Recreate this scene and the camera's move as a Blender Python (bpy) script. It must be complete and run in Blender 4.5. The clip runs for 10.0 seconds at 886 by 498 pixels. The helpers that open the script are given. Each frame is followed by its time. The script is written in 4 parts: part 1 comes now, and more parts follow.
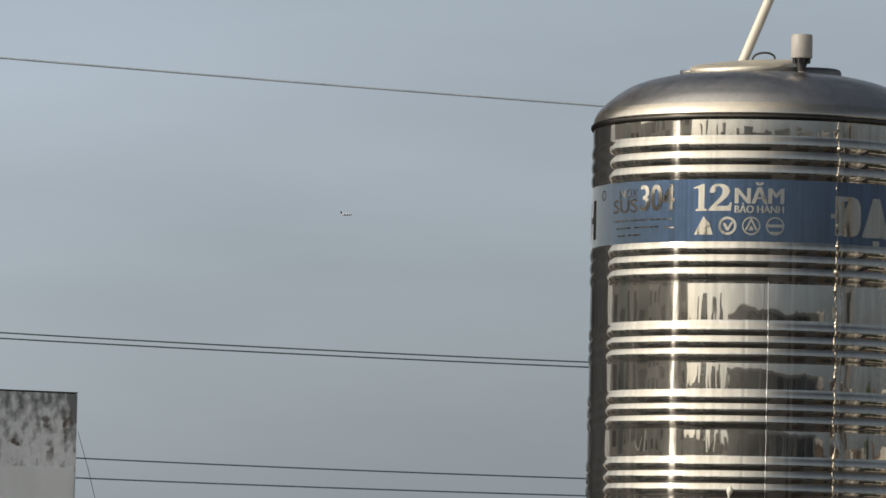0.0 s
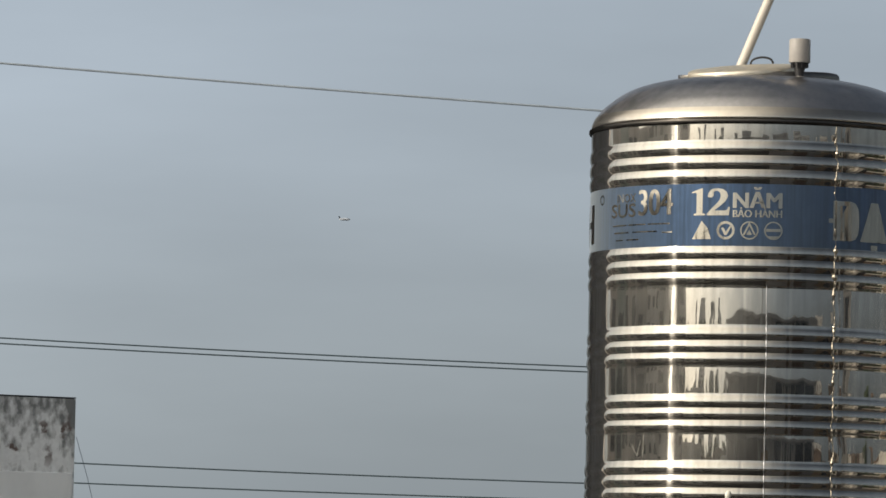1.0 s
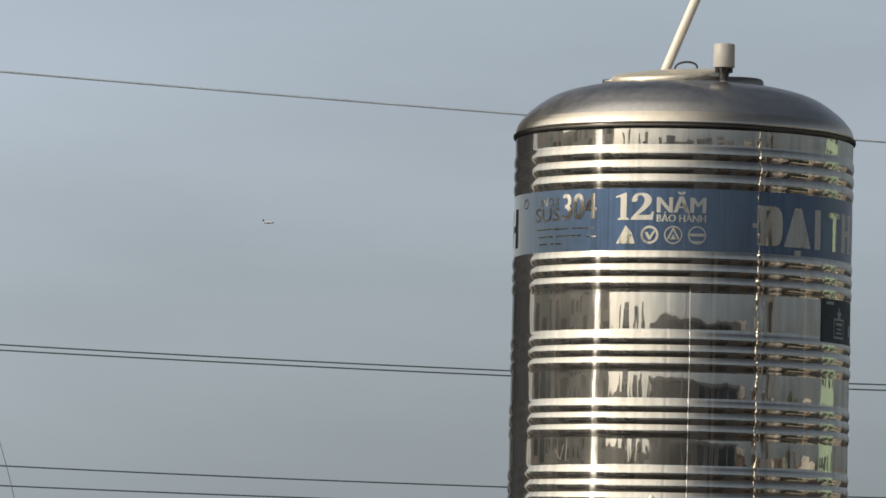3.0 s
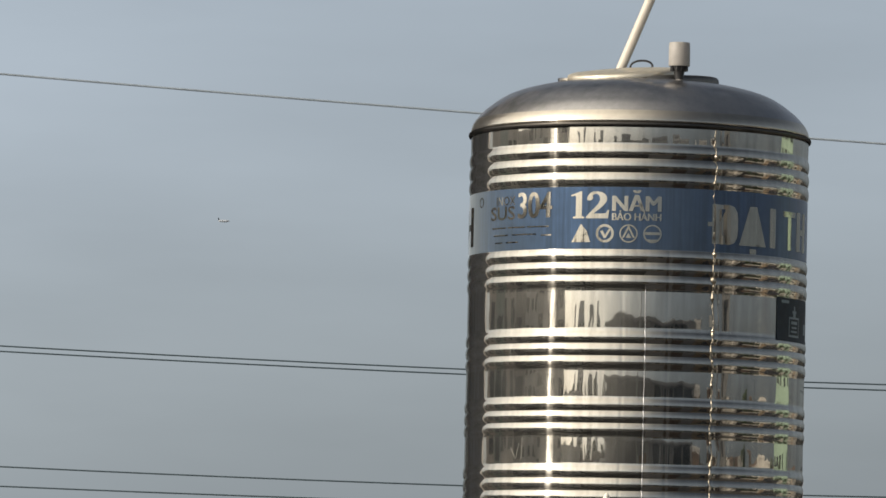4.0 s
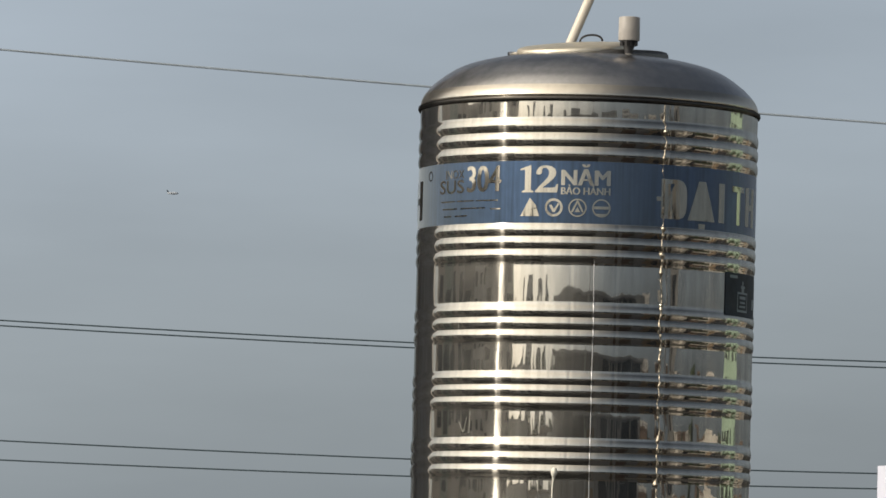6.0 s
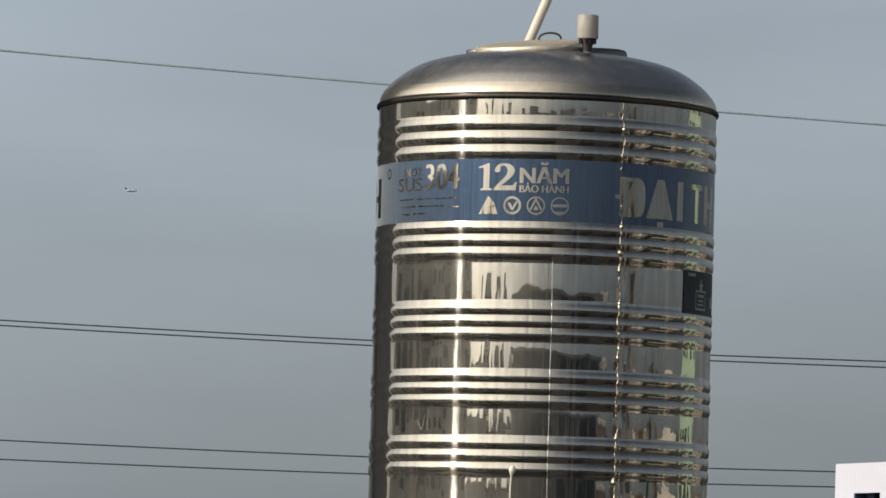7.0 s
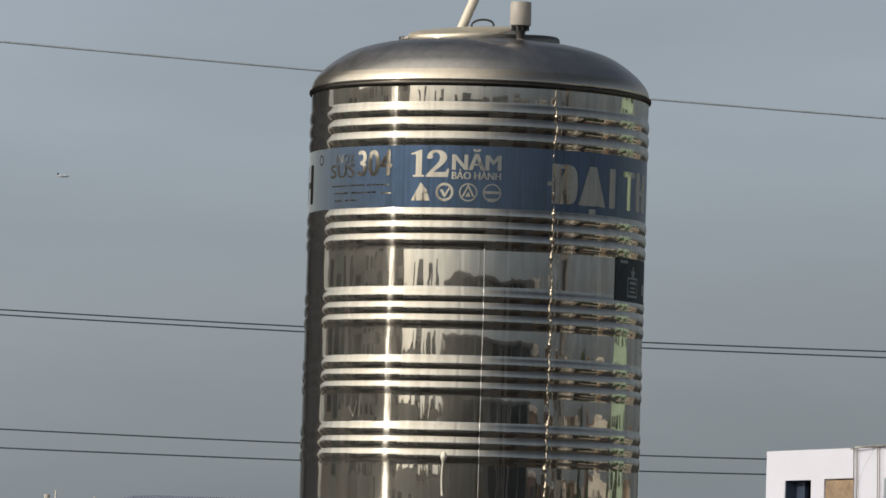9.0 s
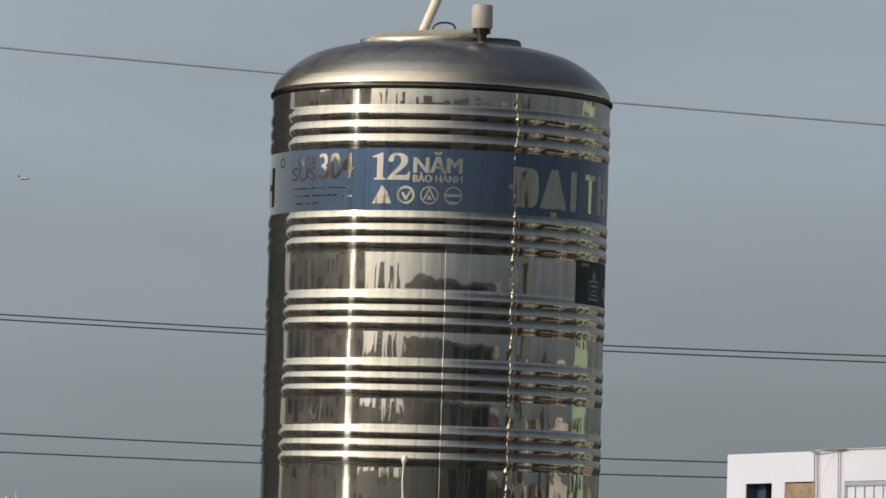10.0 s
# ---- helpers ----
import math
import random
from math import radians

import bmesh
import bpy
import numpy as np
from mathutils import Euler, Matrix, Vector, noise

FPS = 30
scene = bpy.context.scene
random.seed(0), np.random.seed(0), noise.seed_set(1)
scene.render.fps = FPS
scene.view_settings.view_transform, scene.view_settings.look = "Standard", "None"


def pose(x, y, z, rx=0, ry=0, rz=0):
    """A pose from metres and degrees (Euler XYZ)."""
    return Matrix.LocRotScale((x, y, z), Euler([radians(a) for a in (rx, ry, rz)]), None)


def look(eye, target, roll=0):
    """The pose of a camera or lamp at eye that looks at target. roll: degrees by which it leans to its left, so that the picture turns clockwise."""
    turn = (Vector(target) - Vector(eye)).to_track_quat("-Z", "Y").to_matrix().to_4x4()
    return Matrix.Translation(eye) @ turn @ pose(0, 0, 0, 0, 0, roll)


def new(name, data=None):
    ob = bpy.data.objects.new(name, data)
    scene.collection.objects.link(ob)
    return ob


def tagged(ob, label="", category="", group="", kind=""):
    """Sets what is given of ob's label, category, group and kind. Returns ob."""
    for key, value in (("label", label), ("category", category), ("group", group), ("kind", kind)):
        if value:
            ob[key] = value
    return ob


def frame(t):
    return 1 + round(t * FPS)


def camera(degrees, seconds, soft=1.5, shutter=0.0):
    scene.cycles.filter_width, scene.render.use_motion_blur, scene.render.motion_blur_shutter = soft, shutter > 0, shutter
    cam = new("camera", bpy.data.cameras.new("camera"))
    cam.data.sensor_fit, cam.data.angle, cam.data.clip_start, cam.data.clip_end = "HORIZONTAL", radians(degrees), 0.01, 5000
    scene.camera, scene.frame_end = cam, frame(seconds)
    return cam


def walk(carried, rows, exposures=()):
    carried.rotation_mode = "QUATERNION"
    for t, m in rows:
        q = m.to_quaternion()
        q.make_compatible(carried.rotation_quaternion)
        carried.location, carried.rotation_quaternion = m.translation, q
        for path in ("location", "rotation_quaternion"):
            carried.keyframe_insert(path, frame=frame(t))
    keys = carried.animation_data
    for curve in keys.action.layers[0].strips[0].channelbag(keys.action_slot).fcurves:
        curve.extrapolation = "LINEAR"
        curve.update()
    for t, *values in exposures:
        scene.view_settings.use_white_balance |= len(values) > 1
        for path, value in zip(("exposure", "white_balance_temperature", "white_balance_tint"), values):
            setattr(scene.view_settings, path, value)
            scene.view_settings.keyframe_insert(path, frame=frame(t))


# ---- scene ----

# ------------------------------------------------------------- camera
EYE = 1.5
cam = camera(8.6, 10.0, soft=1.6)
ROWS = [  # seconds, yaw, pitch, roll: it stands on a rooftop and turns
    (0.0, 3.0074, 3.7818, -1.2246),
    (0.5, 3.1006, 3.7876, -1.2172),
    (1.0, 2.9928, 3.8287, -1.1766),
    (1.5, 2.7048, 3.8495, -1.2597),
    (2.0, 2.8078, 3.7134, -1.3027),
    (2.5, 2.4033, 3.8435, -1.3214),
    (2.7, 2.3314, 3.8595, -1.3161),
    (3.8, 1.8902, 3.9408, -1.2872),
    (4.0, 1.8090, 3.8762, -1.2819),
    (4.5, 1.6989, 3.7025, -1.3887),
    (5.0, 1.7836, 3.5567, -1.4639),
    (5.5, 1.4972, 3.6048, -1.5145),
    (5.7, 1.4158, 3.6285, -1.5218),
    (6.8, 0.9500, 3.6319, -1.5619),
    (7.0, 0.8861, 3.6199, -1.5691),
    (7.5, 0.6445, 3.5475, -1.6266),
    (8.0, 0.4071, 3.5289, -1.6515),
    (8.5, 0.2495, 3.5436, -1.6226),
    (9.0, 0.2165, 3.5080, -1.6990),
    (9.5, 0.0369, 3.4236, -1.7571),
    (10.0, -0.1645, 3.5476, -1.7393),
]
EXPOSURES = [(0.0, -0.08), (2.5, 0.0), (5.5, -0.07), (8.0, -0.20), (10.0, -0.27)]
walk(cam, [(t, pose(0, 0, EYE, 90 + pitch, roll, yaw)) for t, yaw, pitch, roll in ROWS], EXPOSURES)

# ------------------------------------------------------------- light
SUN_AZ = math.atan2(-0.886, -0.46)      # compass angle from +y towards +x
SUN_EL = radians(24)
to_sun = Vector((math.sin(SUN_AZ) * math.cos(SUN_EL), math.cos(SUN_AZ) * math.cos(SUN_EL), math.sin(SUN_EL)))
sun = new("sun", bpy.data.lights.new("sun", "SUN"))
sun.data.energy, sun.data.angle, sun.data.color = 2.6, radians(0.6), (1.0, 0.90, 0.76)
sun.matrix_world = look(to_sun * 50, (0, 0, 0))

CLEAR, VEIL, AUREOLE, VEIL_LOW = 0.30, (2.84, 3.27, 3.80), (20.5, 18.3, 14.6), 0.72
world = bpy.data.worlds.new("sky")
scene.world = world
world.use_nodes = True
wn, wl = world.node_tree.nodes, world.node_tree.links
wn.clear()
sky = wn.new("ShaderNodeTexSky")
sky.sky_type, sky.sun_disc = "NISHITA", False
sky.sun_elevation, sky.sun_rotation = SUN_EL, SUN_AZ
sky.air_density, sky.dust_density, sky.ozone_density, sky.altitude = 1.0, 3.0, 1.5, 0
grey = wn.new("ShaderNodeHueSaturation")
grey.inputs["Saturation"].default_value = 0.75
wl.new(sky.outputs[0], grey.inputs["Color"])
wtc = wn.new("ShaderNodeTexCoord")
wmap = wn.new("ShaderNodeMapping")
wmap.inputs["Scale"].default_value = (5, 5, 22)
wl.new(wtc.outputs["Generated"], wmap.inputs["Vector"])
cloud = wn.new("ShaderNodeTexNoise")
cloud.inputs["Scale"].default_value, cloud.inputs["Detail"].default_value = 1.6, 5
wl.new(wmap.outputs[0], cloud.inputs["Vector"])
crange = wn.new("ShaderNodeMapRange")
crange.inputs["From Min"].default_value, crange.inputs["From Max"].default_value = 0.3, 0.7
crange.inputs["To Min"].default_value, crange.inputs["To Max"].default_value = 0.93, 1.09
wl.new(cloud.outputs["Fac"], crange.inputs["Value"])
up = wn.new("ShaderNodeSeparateXYZ")
wl.new(wtc.outputs["Generated"], up.inputs[0])


def sky_ramp(value, x0, x1, y0, y1):
    r = wn.new("ShaderNodeMapRange")
    r.interpolation_type = "SMOOTHSTEP"
    for key, v in (("From Min", x0), ("From Max", x1), ("To Min", y0), ("To Max", y1)):
        r.inputs[key].default_value = v
    wl.new(value, r.inputs["Value"])
    return r.outputs[0]


def sky_math(op, a, b):
    k = wn.new("ShaderNodeMath")
    k.operation = op
    for i, v in enumerate((a, b)):
        if isinstance(v, (int, float)):
            k.inputs[i].default_value = v
        else:
            wl.new(v, k.inputs[i])
    return k.outputs[0]


def sky_vec(op, a, b):
    k = wn.new("ShaderNodeVectorMath")
    k.operation = op
    for i, v in enumerate((a, b)):
        slot = k.inputs["Scale"] if op == "SCALE" and i == 1 else k.inputs[i]
        if isinstance(v, (tuple, float)):
            slot.default_value = v
        else:
            wl.new(v, slot)
    return k.outputs["Value"] if op == "DOT_PRODUCT" else k.outputs[0]


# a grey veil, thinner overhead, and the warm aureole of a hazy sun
veil = sky_math("MULTIPLY", sky_ramp(up.outputs["Z"], 0.12, 0.62, 1.06, 0.20), sky_ramp(up.outputs["Z"], -0.02, 0.12, VEIL_LOW, 1.06))
veil = sky_math("MULTIPLY", veil, sky_ramp(up.outputs["X"], -0.16, -0.02, 1.22, 0.96))     # thicker haze on the sunny side
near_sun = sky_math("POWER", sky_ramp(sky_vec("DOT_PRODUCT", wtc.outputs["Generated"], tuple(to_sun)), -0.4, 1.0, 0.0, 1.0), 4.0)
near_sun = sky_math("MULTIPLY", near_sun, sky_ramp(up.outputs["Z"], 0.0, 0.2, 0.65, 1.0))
low_tint = sky_vec("SCALE", (0.02, 0.0, -0.22), sky_ramp(up.outputs["Z"], 0.01, 0.10, 1.0, 0.0))     # dusty near the horizon
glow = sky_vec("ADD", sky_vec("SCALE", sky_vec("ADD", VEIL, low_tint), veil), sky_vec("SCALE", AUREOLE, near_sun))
haze = wn.new("ShaderNodeVectorMath")
haze.operation = "ADD"
wl.new(sky_vec("SCALE", grey.outputs[0], CLEAR), haze.inputs[0])
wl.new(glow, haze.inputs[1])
wmul = wn.new("ShaderNodeVectorMath")
wmul.operation = "SCALE"
wl.new(haze.outputs[0], wmul.inputs[0])
# the sky dims smoothly away from the sun
wl.new(sky_math("MULTIPLY", crange.outputs[0], sky_ramp(up.outputs["X"], 0.10, 0.85, 1.0, 0.70)), wmul.inputs["Scale"])
back = wn.new("ShaderNodeBackground")
back.inputs["Strength"].default_value = 0.10
wl.new(wmul.outputs[0], back.inputs["Color"])
wout = wn.new("ShaderNodeOutputWorld")
wl.new(back.outputs[0], wout.inputs["Surface"])


# ------------------------------------------------------------- materials
def material(name, color, rough=0.6, metal=0.0, var=0.15, scale=6.0, fine=60.0, bump=0.15, dark=None, coat=0.0, stretch=(1, 1, 1), random_tint=0.0):
    """Two scales of noise on colour and roughness, a fine bump."""
    m = bpy.data.materials.new(name)
    m.use_nodes = True
    n, l = m.node_tree.nodes, m.node_tree.links
    b = n["Principled BSDF"]
    b.inputs["Metallic"].default_value = metal
    b.inputs["Coat Weight"].default_value = coat
    tc = n.new("ShaderNodeTexCoord")
    mp = n.new("ShaderNodeMapping")
    mp.inputs["Scale"].default_value = stretch
    l.new(tc.outputs["Object"], mp.inputs["Vector"])
    big, small = n.new("ShaderNodeTexNoise"), n.new("ShaderNodeTexNoise")
    for tex, s, d in ((big, scale, 6), (small, fine, 3)):
        tex.inputs["Scale"].default_value, tex.inputs["Detail"].default_value = s, d
        l.new(mp.outputs[0], tex.inputs["Vector"])
    mix = n.new("ShaderNodeMix")
    mix.data_type = "RGBA"
    low = dark or tuple(c * (1 - 2 * var) for c in color)
    mix.inputs["A"].default_value, mix.inputs["B"].default_value = (*low, 1), (*color, 1)
    rg = n.new("ShaderNodeMapRange")
    rg.inputs["From Min"].default_value, rg.inputs["From Max"].default_value = 0.32, 0.62
    l.new(big.outputs["Fac"], rg.inputs["Value"])
    l.new(rg.outputs[0], mix.inputs["Factor"])
    mul = n.new("ShaderNodeMix")
    mul.data_type, mul.blend_type = "RGBA", "OVERLAY"
    mul.inputs["Factor"].default_value = min(1.0, var * 1.5)
    l.new(mix.outputs["Result"], mul.inputs["A"])
    l.new(small.outputs["Fac"], mul.inputs["B"])
    hs = n.new("ShaderNodeHueSaturation")
    l.new(mul.outputs["Result"], hs.inputs["Color"])
    if random_tint:
        oi = n.new("ShaderNodeObjectInfo")
        r2 = n.new("ShaderNodeMapRange")
        r2.inputs["To Min"].default_value, r2.inputs["To Max"].default_value = 1 - random_tint, 1 + random_tint
        l.new(oi.outputs["Random"], r2.inputs["Value"])
        l.new(r2.outputs[0], hs.inputs["Value"])
    l.new(hs.outputs[0], b.inputs["Base Color"])
    rr = n.new("ShaderNodeMapRange")
    rr.inputs["To Min"].default_value, rr.inputs["To Max"].default_value = max(0.0, rough * 0.8), min(1, rough * 1.2)
    l.new(small.outputs["Fac"], rr.inputs["Value"])
    l.new(rr.outputs[0], b.inputs["Roughness"])
    if bump:
        bp = n.new("ShaderNodeBump")
        bp.inputs["Strength"].default_value, bp.inputs["Distance"].default_value = bump, 0.01
        l.new(small.outputs["Fac"], bp.inputs["Height"])
        l.new(bp.outputs[0], b.inputs["Normal"])
    return m


def steel(name, tint, sharp, wide, share, aniso=0.0, streak=0.0, smear=(1, 1, 0.06), pigment=None, cover=0.0, halo=0.0, bump=0.03, grain=55, halo_rough=0.18):
    """Polished metal: a sharp mirror lobe and a share of a wide, vertically scattering one; faint streaks."""
    m = bpy.data.materials.new(name)
    m.use_nodes = True
    n, l = m.node_tree.nodes, m.node_tree.links
    n.clear()
    out = n.new("ShaderNodeOutputMaterial")
    mixs = n.new("ShaderNodeMixShader")
    a, b = n.new("ShaderNodeBsdfAnisotropic"), n.new("ShaderNodeBsdfAnisotropic")
    tc = n.new("ShaderNodeTexCoord")
    mp = n.new("ShaderNodeMapping")
    mp.inputs["Scale"].default_value = smear
    l.new(tc.outputs["Object"], mp.inputs["Vector"])
    nz = n.new("ShaderNodeTexNoise")
    nz.inputs["Scale"].default_value, nz.inputs["Detail"].default_value = grain, 4
    l.new(mp.outputs[0], nz.inputs["Vector"])
    spots = n.new("ShaderNodeTexNoise")
    spots.inputs["Scale"].default_value, spots.inputs["Detail"].default_value = 14, 6
    l.new(tc.outputs["Object"], spots.inputs["Vector"])
    cr = n.new("ShaderNodeMapRange")
    cr.inputs["From Min"].default_value, cr.inputs["From Max"].default_value = 0.3, 0.7
    cr.inputs["To Min"].default_value, cr.inputs["To Max"].default_value = 1 - streak, 1.0
    l.new(nz.outputs["Fac"], cr.inputs["Value"])
    col = n.new("ShaderNodeVectorMath")
    col.operation = "SCALE"
    col.inputs[0].default_value = tint
    l.new(cr.outputs[0], col.inputs["Scale"])
    for sh, r, an in ((a, sharp, 0.0), (b, wide, aniso)):
        sh.distribution = "GGX"
        sh.inputs["Roughness"].default_value = r
        sh.inputs["Anisotropy"].default_value, sh.inputs["Rotation"].default_value = an, 0.0
        l.new(col.outputs[0], sh.inputs["Color"])
    tan = n.new("ShaderNodeTangent")
    tan.direction_type, tan.axis = "RADIAL", "Z"
    l.new(tan.outputs[0], b.inputs["Tangent"])
    mr = n.new("ShaderNodeMapRange")
    mr.inputs["From Min"].default_value, mr.inputs["From Max"].default_value = 0.35, 0.7
    mr.inputs["To Min"].default_value, mr.inputs["To Max"].default_value = share * 0.7, min(1.0, share * 1.5)
    l.new(spots.outputs["Fac"], mr.inputs["Value"])
    l.new(mr.outputs[0], mixs.inputs["Fac"])
    bp = n.new("ShaderNodeBump")
    bp.inputs["Strength"].default_value, bp.inputs["Distance"].default_value = bump, 0.001
    l.new(nz.outputs["Fac"], bp.inputs["Height"])
    for sh in (a, b):
        l.new(bp.outputs[0], sh.inputs["Normal"])
    l.new(a.outputs[0], mixs.inputs[1])
    l.new(b.outputs[0], mixs.inputs[2])
    last = mixs.outputs[0]
    if halo:
        soft = n.new("ShaderNodeBsdfAnisotropic")
        soft.inputs["Roughness"].default_value = halo_rough
        l.new(col.outputs[0], soft.inputs["Color"])
        ring = n.new("ShaderNodeMixShader")
        ring.inputs["Fac"].default_value = halo
        l.new(last, ring.inputs[1])
        l.new(soft.outputs[0], ring.inputs[2])
        last = ring.outputs[0]
    if pigment:
        dif = n.new("ShaderNodeBsdfDiffuse")
        dif.inputs["Color"].default_value = (*pigment, 1)
        over = n.new("ShaderNodeMixShader")
        over.inputs["Fac"].default_value = cover
        l.new(last, over.inputs[1])
        l.new(dif.outputs[0], over.inputs[2])
        last = over.outputs[0]
    l.new(last, out.inputs["Surface"])
    return m


M_STEEL = steel("polished_stainless", (0.475, 0.458, 0.42), 0.02, 0.25, 0.18, aniso=0.80, streak=0.22, halo=0.12, bump=0.05, halo_rough=0.16)
M_BEAD = steel("rolled_bead_steel", (0.475, 0.458, 0.42), 0.02, 0.25, 0.12, aniso=0.80, streak=0.18, halo=0.24, bump=0.06, halo_rough=0.18)
M_LETTER = steel("bare_steel_lettering", (0.40, 0.38, 0.335), 0.05, 0.25, 0.15, aniso=0.7, streak=0.3, bump=0.15)
M_WELD = steel("rough_weld_metal", (0.68, 0.60, 0.48), 0.20, 0.35, 0.4, streak=0.4, smear=(1, 1, 1))
M_DOME = steel("satin_stainless", (0.52, 0.515, 0.52), 0.19, 0.36, 0.5, aniso=0.0, streak=0.08, smear=(1, 1, 1))
M_RIM = steel("polished_rim_steel", (0.53, 0.495, 0.44), 0.13, 0.30, 0.35, streak=0.12, smear=(1, 1, 1), halo=0.6, halo_rough=0.28)
# steel tint taken near black: the shadow gap under the dome, as colour
M_LIP_SHADE = steel("lip_shadow_steel", (0.085, 0.08, 0.075), 0.25, 0.4, 0.4, streak=0.2, smear=(1, 1, 1))
M_LID = steel("satin_lid_steel", (0.70, 0.66, 0.57), 0.20, 0.42, 0.4, streak=0.12, smear=(1, 1, 1), halo=0.35, halo_rough=0.5, pigment=(0.86, 0.77, 0.61), cover=0.18)
M_COLLAR = steel("dull_collar_steel", (0.20, 0.195, 0.19), 0.30, 0.5, 0.5, streak=0.15, smear=(1, 1, 1))
M_FILM = steel("blue_film_on_steel", (0.042, 0.074, 0.148), 0.10, 0.36, 0.60, streak=0.65, pigment=(0.26, 0.38, 0.54), cover=0.12, bump=1.0, grain=110, smear=(1, 1, 0.03))
film_tree = M_FILM.node_tree
dust = film_tree.nodes.new("ShaderNodeBsdfSheen")     # fine pale dust on the film
dust.inputs["Color"].default_value, dust.inputs["Roughness"].default_value = (0.76, 0.82, 0.84, 1), 0.43
film_out = next(n for n in film_tree.nodes if n.type == "OUTPUT_MATERIAL")
film_add = film_tree.nodes.new("ShaderNodeAddShader")
film_tree.links.new(film_out.inputs["Surface"].links[0].from_socket, film_add.inputs[0])
film_tree.links.new(dust.outputs[0], film_add.inputs[1])
film_tree.links.new(film_add.outputs[0], film_out.inputs["Surface"])
M_NAVY = material("navy_sticker", (0.012, 0.022, 0.035), 0.65, 0, 0.2, 30, 200, 0.02)
M_PRINT = material("pale_sticker_print", (0.16, 0.21, 0.24), 0.4, 0, 0.1, 40, 200, 0.02)
M_DRIP = material("dried_white_paint", (0.78, 0.76, 0.68), 0.5, 0, 0.06, 30, 200, 0.05)
M_PVC = material("cream_pvc", (0.68, 0.63, 0.55), 0.42, 0, 0.08, 8, 90, 0.05, stretch=(1, 1, 0.3))
M_CAP = material("grey_white_plastic", (0.37, 0.35, 0.33), 0.5, 0, 0.08, 12, 120, 0.05)
M_BLACK = material("black_rubber", (0.02, 0.02, 0.022), 0.5, 0, 0.2, 20, 120, 0.1)
M_RUST = material("brown_painted_steel", (0.10, 0.06, 0.045), 0.55, 0.2, 0.25, 12, 80, 0.2)
# grey sheath, lightened to hold the distance haze on the high cable
M_CABLEGREY = material("grey_hazed_cable", (0.28, 0.33, 0.385), 0.6, 0, 0.1, 5, 60, 0.05)
M_CABLE = material("cable_sheath", (0.036, 0.062, 0.076), 0.55, 0, 0.1, 5, 60, 0.05)
M_WHITE = material("white_wall_paint", (0.615, 0.635, 0.755), 0.7, 0, 0.04, 0.8, 20, 0.15, dark=(0.575, 0.595, 0.70))
M_BOARD = material("brown_cardboard", (0.37, 0.265, 0.175), 0.6, 0, 0.28, 4, 40, 0.1)
# near-black: shade of unlit rooms put into the colour; dark sheds use it too
M_DARKROOM = material("dark_plaster_room_shade", (0.05, 0.055, 0.07), 0.8, 0, 0.2, 2, 20, 0.1)
M_PIPE = material("grey_pipe", (0.27, 0.25, 0.235), 0.5, 0, 0.1, 6, 60, 0.05)
# dark blue that stands for the shade on a window reveal
M_REVEAL_SHADE = material("blue_reveal_shade", (0.035, 0.055, 0.10), 0.6, 0, 0.1, 3, 40, 0.05)
M_FRAME = material("grey_blue_metal_frame", (0.35, 0.40, 0.46), 0.45, 0.1, 0.08, 6, 60, 0.05)
M_ROOFBLUE = material("blue_grey_sheet_roof", (0.18, 0.22, 0.31), 0.45, 0.2, 0.08, 0.3, 6, 0.05)
M_CREAM = material("cream_concrete", (0.62, 0.60, 0.54), 0.8, 0, 0.1, 1, 12, 0.1)
M_CONC = material("roof_concrete", (0.095, 0.09, 0.085), 0.85, 0, 0.25, 0.6, 12, 0.3)
M_GROUND = material("town_ground", (0.04, 0.04, 0.036), 0.9, 0, 0.3, 0.05, 0.6, 0.2)
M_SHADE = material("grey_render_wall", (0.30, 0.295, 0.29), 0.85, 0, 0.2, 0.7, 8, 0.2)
M_NEIGHBOUR = material("pale_brown_render", (0.80, 0.75, 0.73), 0.85, 0, 0.2, 0.7, 8, 0.2)
M_GLASS = material("dark_window_glass", (0.03, 0.035, 0.045), 0.12, 0, 0.2, 1, 10, 0.0)
M_GREEN = material("pale_green_wall", (0.44, 0.60, 0.47), 0.75, 0, 0.08, 0.4, 6, 0.1)
M_TAN = material("tan_wall", (0.45, 0.34, 0.23), 0.75, 0, 0.1, 0.4, 6, 0.1, random_tint=0.15)
M_PALEGREEN = material("grey_green_wall", (0.52, 0.58, 0.54), 0.8, 0, 0.12, 0.3, 6, 0.1)
M_OFFWHITE = material("off_white_wall", (0.76, 0.72, 0.66), 0.75, 0, 0.1, 0.3, 6, 0.1, random_tint=0.12)
M_GREYWALL = material("grey_wall", (0.42, 0.40, 0.38), 0.8, 0, 0.15, 0.3, 6, 0.15, random_tint=0.2)
# albedo raised so that aerial haze sits in the wall colour
M_FAR = material("far_wall_haze_tone", (0.72, 0.70, 0.67), 0.85, 0, 0.08, 0.1, 2, 0.0, random_tint=0.15)
M_TILE = material("brown_clay_brick", (0.17, 0.115, 0.085), 0.75, 0, 0.2, 0.4, 8, 0.2)
M_LEAF = material("tree_leaves", (0.05, 0.075, 0.03), 0.7, 0, 0.3, 0.6, 4, 0.1, random_tint=0.2)
M_BARK = material("bark", (0.10, 0.08, 0.06), 0.9, 0, 0.25, 3, 20, 0.3)
# grey close to the sky's, distance haze mixed into the airliner's colour
M_PLANE = material("airliner_haze_tone", (0.38, 0.42, 0.48), 0.8, 0, 0.05, 0.5, 4, 0.0)


